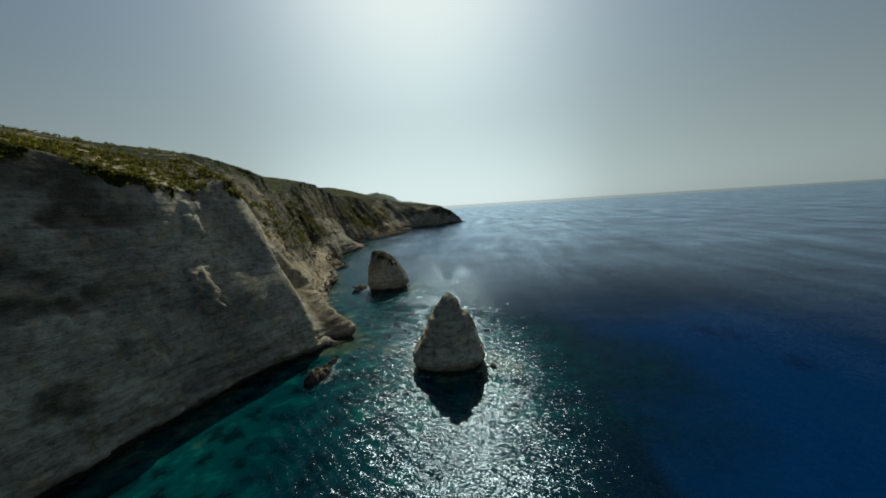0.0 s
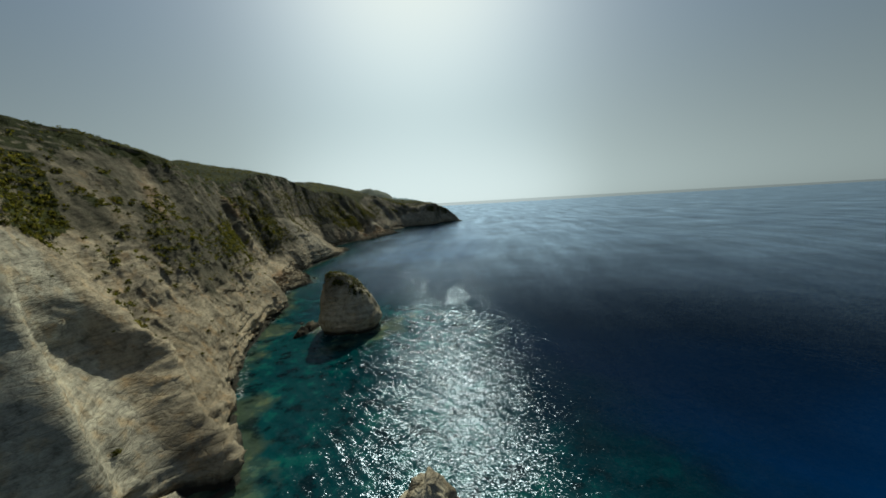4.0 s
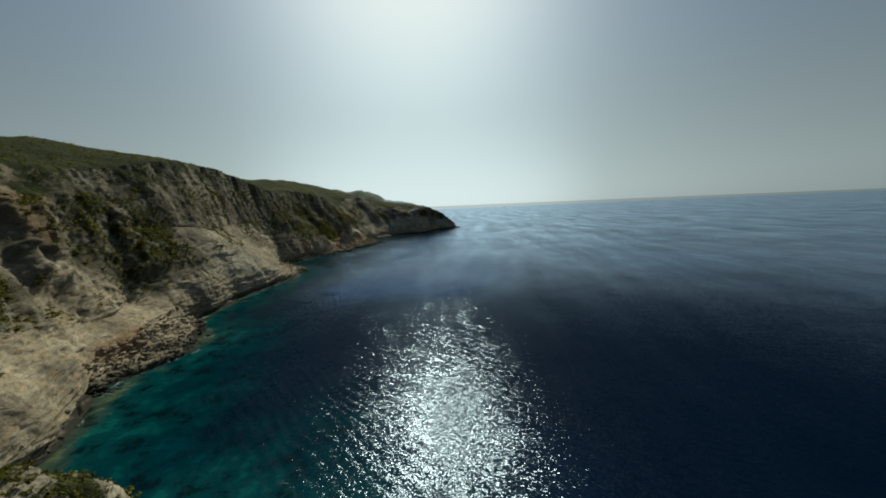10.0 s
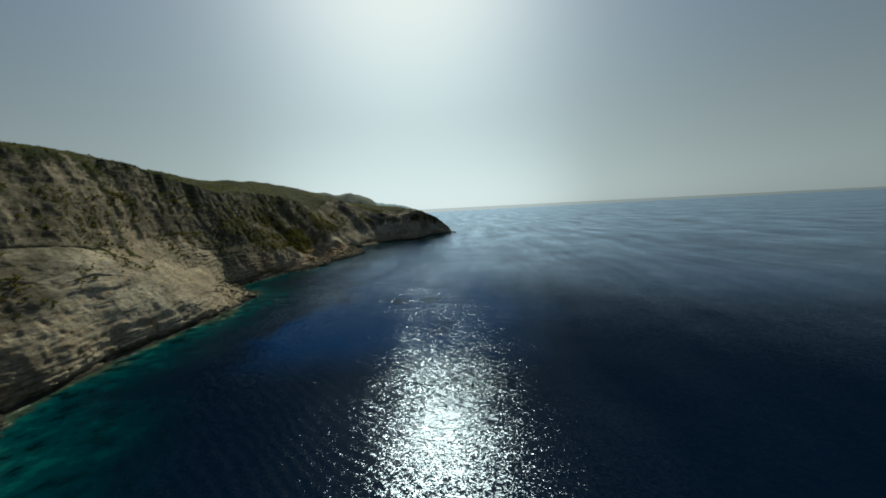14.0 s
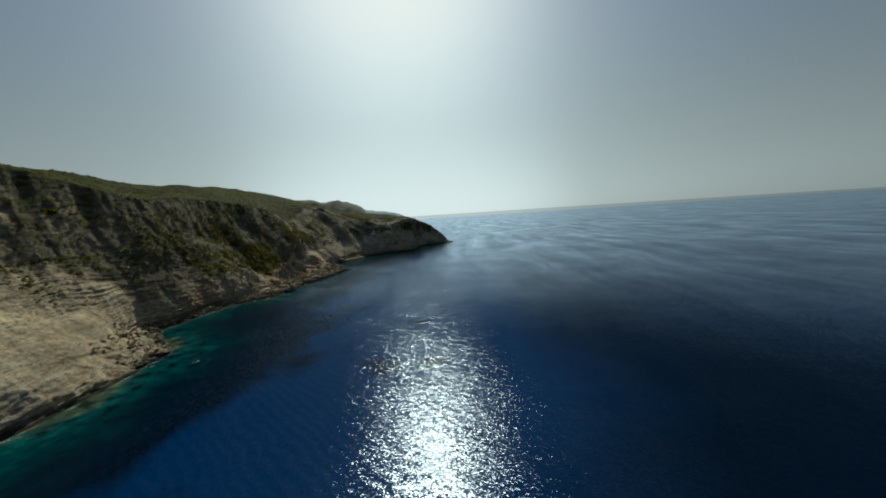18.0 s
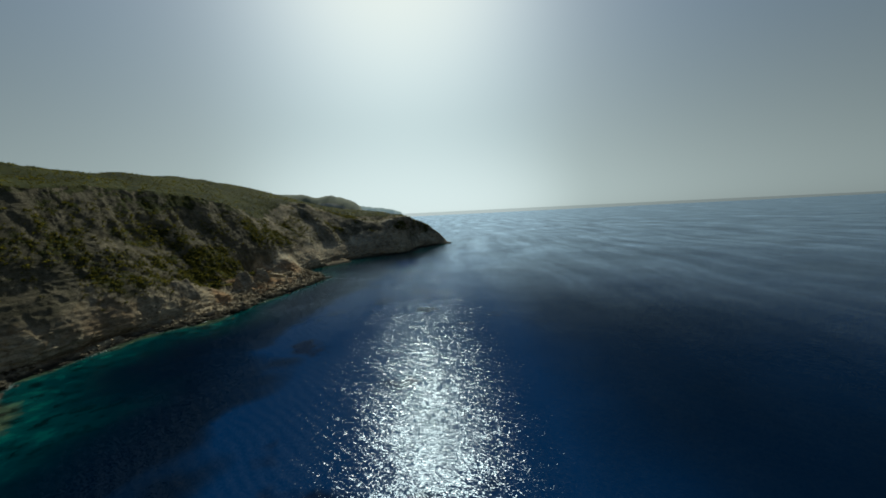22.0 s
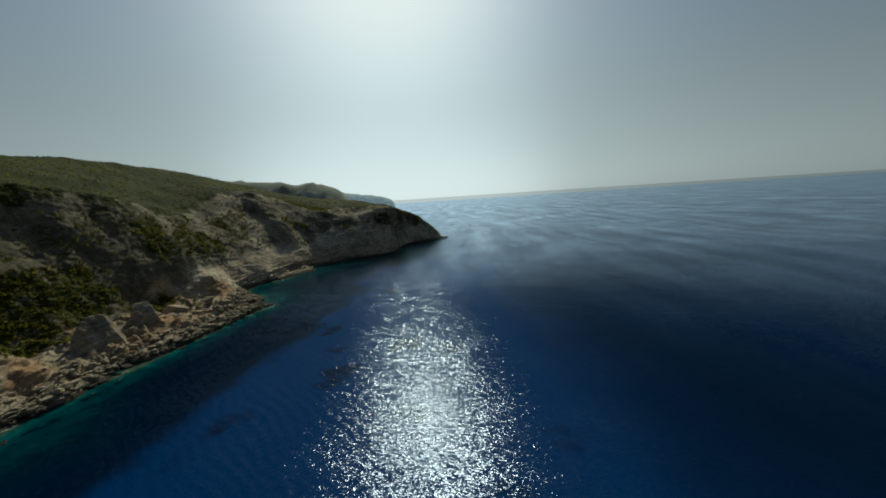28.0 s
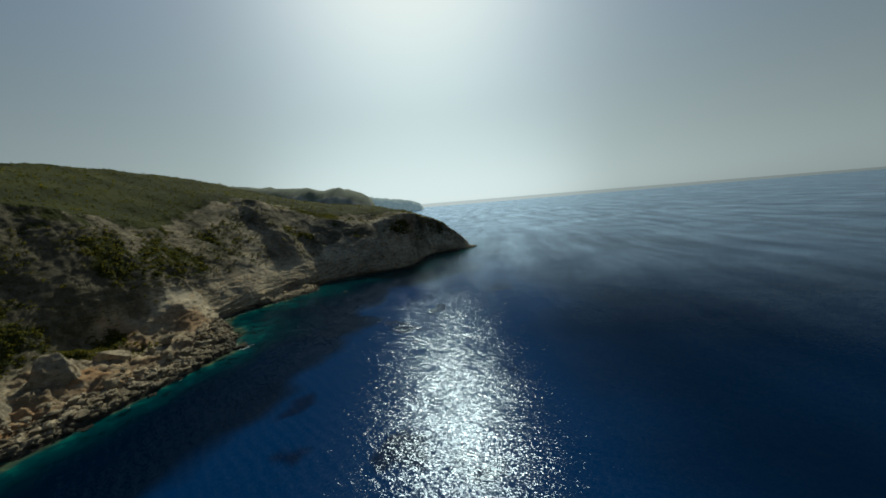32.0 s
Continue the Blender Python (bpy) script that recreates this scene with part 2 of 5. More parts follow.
def rock_material(name, pale, grey, ochre, green=None, wet=1.6):
    """Bedded limestone: beds and cracks, grey weathering, ochre scars, dark wet foot, scrub where the ground holds it."""
    m, n, l, bsdf = material(name)
    geo = n.new("ShaderNodeNewGeometry")
    pos = geo.outputs["Position"]
    stretch = add(n, l, "Mapping", i0=pos)
    stretch.inputs["Scale"].default_value = (0.25, 0.25, 1.0)
    warp_in = add(n, l, "Mapping", i0=pos)
    warp_in.inputs["Scale"].default_value = (0.8, 0.8, 1.0)
    drip = add(n, l, "Mapping", i0=pos)
    drip.inputs["Scale"].default_value = (1.0, 1.0, 0.12)
    big = add(n, l, "TexNoise", i0=pos, Scale=0.035, Detail=6.0, Roughness=0.6).outputs[0]
    mid = add(n, l, "TexNoise", i0=pos, Scale=0.22, Detail=8.0, Roughness=0.65).outputs[0]
    beds = add(n, l, "TexNoise", i0=stretch.outputs[0], Scale=0.75, Detail=7.0, Roughness=0.62).outputs[0]
    streak = add(n, l, "TexNoise", i0=drip.outputs[0], Scale=0.3, Detail=6.0, Roughness=0.6).outputs[0]
    fine = add(n, l, "TexNoise", i0=pos, Scale=1.6, Detail=8.0, Roughness=0.7).outputs[0]
    col = mix(n, l, ramp(n, l, big, [(0.40, (0, 0, 0)), (0.62, (1, 1, 1))]), pale, grey)
    col = mix(n, l, ramp(n, l, mid, [(0.51, (0, 0, 0)), (0.70, (0.75, 0.75, 0.75))]), col, ochre)
    col = mix(n, l, ramp(n, l, streak, [(0.54, (0, 0, 0)), (0.78, (0.5, 0.5, 0.5))]), col, tuple(c * 0.42 for c in grey))
    col = mix(n, l, 0.55, col, ramp(n, l, beds, [(0.30, (0.42, 0.42, 0.42)), (0.5, (0.95, 0.95, 0.95)), (0.72, (1.12, 1.1, 1.06))]), "MULTIPLY")
    lay = add(n, l, "Mapping", i0=pos)
    lay.inputs["Scale"].default_value = (0.035, 0.035, 1.0)
    lay.inputs["Rotation"].default_value = (0.05, 0.03, 0)
    strata = add(n, l, "TexNoise", i0=lay.outputs[0], Scale=0.7, Detail=5.0, Roughness=0.7).outputs[0]
    col = mix(n, l, 0.5, col, ramp(n, l, strata, [(0.36, (0.45, 0.44, 0.43)), (0.47, (0.95, 0.95, 0.95)), (0.56, (1, 1, 1)), (0.7, (1.15, 1.12, 1.06))]), "MULTIPLY")
    blot = add(n, l, "TexNoise", i0=stretch.outputs[0], Scale=0.3, Detail=7.0, Roughness=0.68).outputs[0]
    col = mix(n, l, ramp(n, l, blot, [(0.58, (0, 0, 0)), (0.68, (0.5, 0.5, 0.5))]), col, tuple(c * 0.32 for c in grey))
    col = mix(n, l, 0.42, col, ramp(n, l, fine, [(0.33, (0.5, 0.49, 0.47)), (0.5, (1, 1, 1))]), "MULTIPLY")
    pits = add(n, l, "TexNoise", i0=warp_in.outputs[0], Scale=0.5, Detail=8.0, Roughness=0.72).outputs[0]
    col = mix(n, l, 0.75, col, ramp(n, l, pits, [(0.36, (0.34, 0.33, 0.31)), (0.48, (0.92, 0.92, 0.91)), (0.56, (1.02, 1.02, 1.01)), (0.68, (1.42, 1.40, 1.34))]), "MULTIPLY")
    # lightened where fill light and haze are painted in, and on clean scars
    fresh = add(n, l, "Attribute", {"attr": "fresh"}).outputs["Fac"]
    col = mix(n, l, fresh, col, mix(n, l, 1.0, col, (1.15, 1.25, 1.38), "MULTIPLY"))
    weather = add(n, l, "Attribute", {"attr": "weather"}).outputs["Fac"]
    wfac = add(n, l, "Math", {"op": "MULTIPLY"}, i0=weather, i1=ramp(n, l, mid, [(0.3, (0.6, 0.6, 0.6)), (0.55, (1, 1, 1))])).outputs[0]
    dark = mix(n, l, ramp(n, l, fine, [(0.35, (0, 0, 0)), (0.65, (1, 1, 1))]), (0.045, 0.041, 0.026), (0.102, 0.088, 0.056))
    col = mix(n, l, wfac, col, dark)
    soil = add(n, l, "Attribute", {"attr": "soil"}).outputs["Fac"]
    col = mix(n, l, soil, col, mix(n, l, ramp(n, l, mid, [(0.4, (0, 0, 0)), (0.6, (1, 1, 1))]), (0.2, 0.112, 0.05), (0.31, 0.2, 0.11)))
    if green:
        veg = add(n, l, "Attribute", {"attr": "scrub"}).outputs["Fac"]
        gcol = mix(n, l, ramp(n, l, mid, [(0.35, (0, 0, 0)), (0.65, (1, 1, 1))]), green, (0.060, 0.059, 0.013))
        gcol = mix(n, l, ramp(n, l, fine, [(0.42, (0, 0, 0)), (0.58, (1, 1, 1))]), gcol, tuple(c * 0.45 for c in green))
        gcol = mix(n, l, 0.8, gcol, ramp(n, l, big, [(0.38, (0.38, 0.42, 0.4)), (0.5, (0.75, 0.78, 0.7)), (0.62, (1.15, 1.08, 0.9))]), "MULTIPLY")
        vm = add(n, l, "Math", {"op": "ADD"}, i0=veg, i1=add(n, l, "Math", {"op": "MULTIPLY_ADD"}, i0=fine, i1=1.4, i2=-0.7).outputs[0]).outputs[0]
        col = mix(n, l, ramp(n, l, vm, [(0.42, (0, 0, 0)), (0.58, (1, 1, 1))]), col, gcol)
    sep = n.new("ShaderNodeSeparateXYZ")
    l.new(pos, sep.inputs[0])
    tide = add(n, l, "Math", {"op": "MULTIPLY_ADD"}, i0=mid, i1=-2.4, i2=sep.outputs["Z"]).outputs[0]
    tram = add(n, l, "MapRange", i0=tide, i1=-0.3, i2=wet).outputs[0]
    col = mix(n, l, tram, (0.035, 0.032, 0.024), col)
    l.new(col, bsdf.inputs["Base Color"])
    bsdf.inputs["Roughness"].default_value = 0.95
    bsdf.inputs["Specular IOR Level"].default_value = 0.06
    bend = add(n, l, "TexNoise", i0=pos, Scale=0.25, Detail=3.0).outputs["Color"]
    squash = add(n, l, "Mapping", i0=pos)
    squash.inputs["Scale"].default_value = (0.45, 0.45, 1.0)
    warped = add(n, l, "VectorMath", {"op": "MULTIPLY_ADD"}, i0=bend, i1=(1.5, 1.5, 1.5), i2=squash.outputs[0]).outputs[0]
    crack = add(n, l, "TexVoronoi", {"feature": "DISTANCE_TO_EDGE"}, i0=stretch.outputs[0], Scale=0.7).outputs[0]
    h = add(n, l, "Math", {"op": "MULTIPLY_ADD"}, i0=beds, i1=1.0, i2=add(n, l, "Math", {"op": "MULTIPLY"}, i0=fine, i1=0.6).outputs[0]).outputs[0]
    h = add(n, l, "Math", {"op": "MULTIPLY_ADD"}, i0=strata, i1=0.8, i2=h).outputs[0]
    for scale, deep in ((0.28, 0.9), (0.8, 0.45)):
        bricky = add(n, l, "TexVoronoi", i0=warped, Scale=scale).outputs["Color"]
        one = add(n, l, "SeparateColor", i0=bricky).outputs[0]
        h = add(n, l, "Math", {"op": "MULTIPLY_ADD"}, i0=one, i1=deep, i2=h).outputs[0]
    h = add(n, l, "Math", {"op": "MULTIPLY_ADD"}, i0=ramp(n, l, crack, [(0, (0, 0, 0)), (0.08, (1, 1, 1))]), i1=0.25, i2=h).outputs[0]
    bump = add(n, l, "Bump", Strength=1.0, Distance=0.48, Height=h)
    l.new(bump.outputs[0], bsdf.inputs["Normal"])
    return m


ROCK = rock_material("limestone_cliff", (0.44, 0.362, 0.245), (0.228, 0.188, 0.130), (0.41, 0.26, 0.12), (0.043, 0.051, 0.010))
STACK = rock_material("limestone_stack", (0.55, 0.475, 0.345), (0.37, 0.315, 0.225), (0.47, 0.34, 0.19), (0.06, 0.062, 0.022))
BOULDER = rock_material("limestone_boulder", (0.40, 0.33, 0.225), (0.15, 0.126, 0.086), (0.31, 0.21, 0.11), wet=3.4)


OUTCROP = rock_material("limestone_outcrop", (0.34, 0.285, 0.20), (0.19, 0.162, 0.116), (0.33, 0.215, 0.11))


def leaf_material():
    m, n, l, bsdf = material("scrub_leaves")
    rnd = n.new("ShaderNodeNewGeometry").outputs["Random Per Island"]
    col = ramp(n, l, rnd, [(0.0, (0.032, 0.034, 0.005)), (0.45, (0.092, 0.088, 0.011)), (0.8, (0.165, 0.148, 0.018)), (1.0, (0.14, 0.11, 0.024))])
    l.new(col, bsdf.inputs["Base Color"])
    bsdf.inputs["Roughness"].default_value = 0.8
    bsdf.inputs["Specular IOR Level"].default_value = 0.1
    thin = n.new("ShaderNodeBsdfTranslucent")
    l.new(col, thin.inputs["Color"])
    both = n.new("ShaderNodeMixShader")
    both.inputs[0].default_value = 0.6
    l.new(bsdf.outputs[0], both.inputs[1])
    l.new(thin.outputs[0], both.inputs[2])
    l.new(both.outputs[0], n["Material Output"].inputs["Surface"])
    return m


LEAF = leaf_material()


def sea_material():
    """Deep blue water, turquoise over the shallow shelf, with wind ripples and short waves."""
    m, n, l, bsdf = material("sea_water")
    pos = n.new("ShaderNodeNewGeometry").outputs["Position"]
    shore = add(n, l, "Attribute", {"attr": "shore"}).outputs["Fac"]
    wob = add(n, l, "TexNoise", i0=pos, Scale=0.03, Detail=5.0, Roughness=0.6).outputs[0]
    bed = add(n, l, "TexNoise", i0=pos, Scale=0.13, Detail=6.0, Roughness=0.6).outputs[0]
    patch = add(n, l, "TexNoise", i0=pos, Scale=0.0055, Detail=6.0, Roughness=0.5).outputs[0]
    d = add(n, l, "Math", {"op": "MULTIPLY_ADD"}, i0=add(n, l, "Math", {"op": "ADD"}, i0=wob, i1=-0.5).outputs[0], i1=70.0, i2=shore).outputs[0]
    dn = add(n, l, "Math", {"op": "DIVIDE"}, i0=d, i1=160.0).outputs[0]
    shallow = ramp(n, l, dn, [(0.0, (0.045, 0.065, 0.040)), (0.05, (0.0034, 0.040, 0.041)), (0.18, (0.0, 0.0205, 0.027)),
                              (0.34, (0.0, 0.0090, 0.016)), (0.6, (0.0, 0.0066, 0.016)), (1.0, (0.0, 0.0050, 0.016))])
    sand = add(n, l, "Attribute", {"attr": "sand"}).outputs["Fac"]
    sandy = add(n, l, "Math", {"op": "MULTIPLY_ADD"}, i0=patch, i1=0.9, i2=add(n, l, "Math", {"op": "ADD"}, i0=sand, i1=-0.45).outputs[0]).outputs[0]
    deep = ramp(n, l, sandy, [(0.0, (0.0, 0.0036, 0.0120)), (0.22, (0.0, 0.0070, 0.0255)), (0.72, (0.0, 0.0165, 0.064))])
    reef_n = add(n, l, "TexNoise", i0=pos, Scale=0.028, Detail=3.0, Roughness=0.5).outputs[0]
    over_sand = add(n, l, "MapRange", i0=sand, i1=0.7, i2=1.0).outputs[0]
    deep = mix(n, l, over_sand, deep, mix(n, l, 1.0, deep, ramp(n, l, reef_n, [(0.60, (1, 1, 1)), (0.66, (0.28, 0.32, 0.36))]), "MULTIPLY"))
    far = add(n, l, "MapRange", i0=d, i1=45.0, i2=85.0).outputs[0]
    col = mix(n, l, far, shallow, deep)
    near = add(n, l, "MapRange", i0=d, i1=70.0, i2=20.0).outputs[0]
    rocks = ramp(n, l, bed, [(0.38, (0.22, 0.28, 0.3)), (0.47, (0.9, 0.9, 0.9)), (0.55, (1.0, 1.0, 1.0)), (0.62, (2.3, 1.8, 1.45))])
    col = mix(n, l, near, col, mix(n, l, 1.0, col, rocks, "MULTIPLY"))
    foamn = add(n, l, "TexNoise", i0=pos, Scale=0.55, Detail=8.0, Roughness=0.7).outputs[0]
    ring = add(n, l, "MapRange", i0=shore, i1=3.5, i2=0.0).outputs[0]
    foam = add(n, l, "Math", {"op": "MULTIPLY"}, i0=ring, i1=ramp(n, l, foamn, [(0.52, (0, 0, 0)), (0.62, (1, 1, 1))])).outputs[0]
    foam2 = add(n, l, "Math", {"op": "MULTIPLY"}, i0=foam, i1=ramp(n, l, wob, [(0.5, (0, 0, 0)), (0.6, (1, 1, 1))])).outputs[0]
    col = mix(n, l, foam2, col, (0.6, 0.62, 0.6))
    gust = add(n, l, "TexNoise", i0=pos, Scale=0.011, Detail=4.0, Roughness=0.55).outputs[0]
    slick = add(n, l, "Attribute", {"attr": "slick"}).outputs["Fac"]
    turned = add(n, l, "Mapping", i0=pos)
    turned.inputs["Rotation"].default_value = (0, 0, 0.5)
    stretch = add(n, l, "Mapping", i0=turned.outputs[0])
    stretch.inputs["Scale"].default_value = (0.62, 1.0, 1.0)
    gs = add(n, l, "MapRange", i0=gust, i1=0.38, i2=0.62, i3=0.85, i4=1.06).outputs[0]
    gs = add(n, l, "Math", {"op": "MULTIPLY"}, i0=gs, i1=add(n, l, "MapRange", i0=slick, i1=0.0, i2=1.0, i3=1.0, i4=0.7).outputs[0]).outputs[0]
    slope = None
    for scale, detail, k in ((0.1, 2.0, 0.19), (0.6, 2.0, 0.44), (1.8, 1.5, 0.86), (4.6, 0.0, 0.58)):
        wave = add(n, l, "TexNoise", i0=stretch.outputs[0], Scale=scale, Detail=detail, Roughness=0.55).outputs["Color"]
        v = add(n, l, "VectorMath", {"op": "MULTIPLY_ADD"}, i0=wave, i1=(k * 0.76, k * 0.68, 0.0), i2=(-k * 0.38, -k * 0.34, 0.0)).outputs[0]
        slope = v if slope is None else add(n, l, "VectorMath", {"op": "ADD"}, i0=slope, i1=v).outputs[0]
    # a short swell wraps round the point towards the shore
    swell = n.new("ShaderNodeTexWave")
    swell.wave_type, swell.bands_direction, swell.wave_profile = "BANDS", "X", "SIN"
    runs = add(n, l, "Mapping", i0=pos)
    runs.inputs["Rotation"].default_value = (0, 0, -0.75)
    l.new(runs.outputs[0], swell.inputs[0])
    swell.inputs["Scale"].default_value = 0.085
    swell.inputs["Distortion"].default_value = 9.0
    swell.inputs["Detail"].default_value = 2.0
    swell.inputs["Detail Scale"].default_value = 0.5
    push = add(n, l, "Math", {"op": "MULTIPLY_ADD"}, i0=swell.outputs["Fac"], i1=0.10, i2=-0.05).outputs[0]
    inshore = add(n, l, "MapRange", i0=add(n, l, "SeparateXYZ", i0=pos).outputs[0], i1=20.0, i2=-30.0, i3=0.25, i4=1.0).outputs[0]
    push = add(n, l, "Math", {"op": "MULTIPLY"}, i0=push, i1=inshore).outputs[0]
    slope = add(n, l, "VectorMath", {"op": "ADD"}, i0=slope, i1=add(n, l, "CombineXYZ", i0=add(n, l, "Math", {"op": "ADD"}, i0=push, i1=-0.024).outputs[0], i1=push).outputs[0]).outputs[0]
    # the breeze dies down under the high coast
    open_y = add(n, l, "SeparateXYZ", i0=pos).outputs[1]
    gs = add(n, l, "Math", {"op": "MULTIPLY"}, i0=gs, i1=add(n, l, "MapRange", i0=open_y, i1=120.0, i2=560.0, i3=1.46, i4=1.0).outputs[0]).outputs[0]
    slope = add(n, l, "VectorMath", {"op": "SCALE"}, i0=slope, Scale=gs).outputs[0]
    # crests break before they grow steep: the slope levels off
    size = add(n, l, "VectorMath", {"op": "LENGTH"}, i0=slope).outputs["Value"]
    limit = add(n, l, "Math", {"op": "DIVIDE"}, i0=0.9, i1=add(n, l, "Math", {"op": "ADD"}, i0=size, i1=0.9).outputs[0]).outputs[0]
    slope = add(n, l, "VectorMath", {"op": "SCALE"}, i0=slope, Scale=limit).outputs[0]
    up = add(n, l, "VectorMath", {"op": "ADD"}, i0=slope, i1=(0.0, 0.0, 1.0)).outputs[0]
    up = add(n, l, "VectorMath", {"op": "NORMALIZE"}, i0=up).outputs[0]
    # water body below, mirror of sky and sun above
    body = n.new("ShaderNodeBsdfDiffuse")
    l.new(col, body.inputs["Color"])
    gloss = n.new("ShaderNodeBsdfGlossy")
    gloss.inputs["Color"].default_value = (0.72, 0.855, 1.0, 1)
    gloss.distribution = "BECKMANN"
    gloss.inputs["Roughness"].default_value = 0.21
    l.new(up, gloss.inputs["Normal"])
    fres = n.new("ShaderNodeFresnel")
    fres.inputs["IOR"].default_value = 1.333
    calm = add(n, l, "VectorMath", {"op": "MULTIPLY_ADD"}, i0=slope, i1=(0.22, 0.22, 0.22), i2=(0.0, 0.0, 1.0)).outputs[0]
    l.new(add(n, l, "VectorMath", {"op": "NORMALIZE"}, i0=calm).outputs[0], fres.inputs["Normal"])
    part = ramp(n, l, fres.outputs[0], [(0.0, (0, 0, 0)), (0.02, (0.019, 0.019, 0.019)), (0.06, (0.019, 0.019, 0.019)), (0.13, (0.030, 0.030, 0.030)), (0.2, (0.088, 0.088, 0.088)), (0.35, (0.37, 0.37, 0.37)), (0.55, (0.62, 0.62, 0.62)), (1.0, (0.82, 0.82, 0.82))])
    both = n.new("ShaderNodeMixShader")
    # wind lanes run down the coast; broad cat's paws lie across them
    bendy = add(n, l, "TexNoise", i0=pos, Scale=0.003, Detail=2.0).outputs["Color"]
    drift = add(n, l, "VectorMath", {"op": "MULTIPLY_ADD"}, i0=bendy, i1=(120.0, 120.0, 0.0), i2=pos).outputs[0]
    aim = add(n, l, "Mapping", i0=drift)
    aim.inputs["Rotation"].default_value = (0, 0, 0.12)
    lanes = add(n, l, "Mapping", i0=aim.outputs[0])
    lanes.inputs["Scale"].default_value = (0.030, 0.0028, 1.0)
    wind = add(n, l, "TexNoise", i0=lanes.outputs[0], Scale=1.0, Detail=4.0, Roughness=0.6).outputs[0]
    paws = add(n, l, "TexNoise", i0=drift, Scale=0.012, Detail=5.0, Roughness=0.62).outputs[0]
    wf = add(n, l, "MapRange", i0=wind, i1=0.33, i2=0.67, i3=0.80, i4=1.22).outputs[0]
    wf = add(n, l, "Math", {"op": "MULTIPLY"}, i0=wf, i1=add(n, l, "MapRange", i0=paws, i1=0.35, i2=0.65, i3=0.82, i4=1.2).outputs[0]).outputs[0]
    l.new(add(n, l, "Math", {"op": "MULTIPLY"}, i0=part, i1=wf).outputs[0], both.inputs[0])
    l.new(body.outputs[0], both.inputs[1])
    l.new(gloss.outputs[0], both.inputs[2])
    l.new(both.outputs[0], n["Material Output"].inputs["Surface"])
    n.remove(bsdf)
    return m


SEA = sea_material()


def haze_material(name, glow):
    """Far land with haze painted in: green slopes, bare cliffs where it is steep."""
    m, n, l, bsdf = material(name)
    pos = n.new("ShaderNodeNewGeometry").outputs["Position"]
    t = add(n, l, "TexNoise", i0=pos, Scale=0.02, Detail=6.0, Roughness=0.6).outputs[0]
    veg = add(n, l, "Attribute", {"attr": "scrub"}).outputs["Fac"]
    rock = ramp(n, l, t, [(0.35, (0.10, 0.10, 0.08)), (0.6, (0.30, 0.27, 0.21))])
    leaf = ramp(n, l, t, [(0.35, (0.035, 0.045, 0.018)), (0.65, (0.085, 0.09, 0.035))])
    l.new(mix(n, l, ramp(n, l, veg, [(0.3, (0, 0, 0)), (0.5, (1, 1, 1))]), rock, leaf), bsdf.inputs["Base Color"])
    bsdf.inputs["Roughness"].default_value = 1.0
    # bluish emission stands in for the sea haze in front of the land
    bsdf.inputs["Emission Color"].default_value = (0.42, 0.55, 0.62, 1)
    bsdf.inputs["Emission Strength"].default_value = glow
    return m


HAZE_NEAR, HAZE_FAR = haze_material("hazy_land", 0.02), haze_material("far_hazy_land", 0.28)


def foam_material():
    m, n, l, bsdf = material("sea_foam")
    pos = n.new("ShaderNodeNewGeometry").outputs["Position"]
    t = add(n, l, "TexNoise", i0=pos, Scale=1.6, Detail=8.0, Roughness=0.75).outputs[0]
    l.new(ramp(n, l, t, [(0.50, (0, 0, 0)), (0.68, (0.9, 0.9, 0.9))]), bsdf.inputs["Alpha"])
    bsdf.inputs["Base Color"].default_value = (0.7, 0.72, 0.7, 1)
    bsdf.inputs["Roughness"].default_value = 0.8
    return m


FOAM = foam_material()

# ---- plan of the coast ----
# Stations run along the shore; each line of the plan gives station, x, y (and height).
WATER = [(-250, -230, -250), (-60, -150, -60), (40, -107, 55), (80, -94, 90), (105, -88, 112), (120, -82, 127), (140, -70, 142), (152, -56, 155), (160, -43, 166),
         (200, -68, 203), (245, -87, 243), (290, -97, 290), (330, -99, 318), (357, -121, 357), (385, -109, 386), (415, -122, 415),
         (440, -141, 440), (500, -139, 500), (545, -132, 548), (600, -131, 600), (630, -160, 632), (645, -174, 650), (656, -167, 660), (670, -163, 672), (687, -161, 686), (704, -157, 702), (717, -149, 713),
         (730, -139, 720), (745, -127, 734), (758, -119, 750), (772, -117, 769), (785, -113, 783), (796, -108, 796), (830, -97, 828), (860, -87, 862), (885, -97, 882)]
WATER += [(920, -130, 918), (940, -122, 938), (960, -110, 956), (975, -82, 986), (986, -90, 1003), (1000, -84, 1014), (1030, -72, 1025), (1065, -41, 1043), (1100, -5, 1058),
          (1110, 3, 1076), (1130, 9, 1110), (1148, 23, 1142), (1180, 58, 1160), (1205, 88, 1186), (1240, 60, 1235), (1340, -60, 1400), (1500, -260, 1600)]
# top of the pale lower cliff
MID = [(-250, -245, -250, 50), (-60, -165, -60, 55), (40, -113, 58, 60), (80, -100, 94, 60), (105, -93, 116, 55), (120, -89, 131, 51), (140, -83, 149, 46), (150, -73, 159, 40), (157, -76, 177, 32), (162, -73, 189, 22), (171, -86, 198, 27),
       (200, -95, 212, 35), (245, -99, 240, 30), (290, -110, 282, 20), (330, -118, 322, 25), (357, -140, 360, 22), (385, -150, 392, 18), (415, -158, 412, 20),
       (440, -159, 444, 33), (500, -157, 497, 43), (545, -160, 540, 32), (600, -180, 592, 27), (640, -184, 634, 27), (652, -187, 651, 31), (670, -184, 673, 38), (735, -177, 726, 38)]
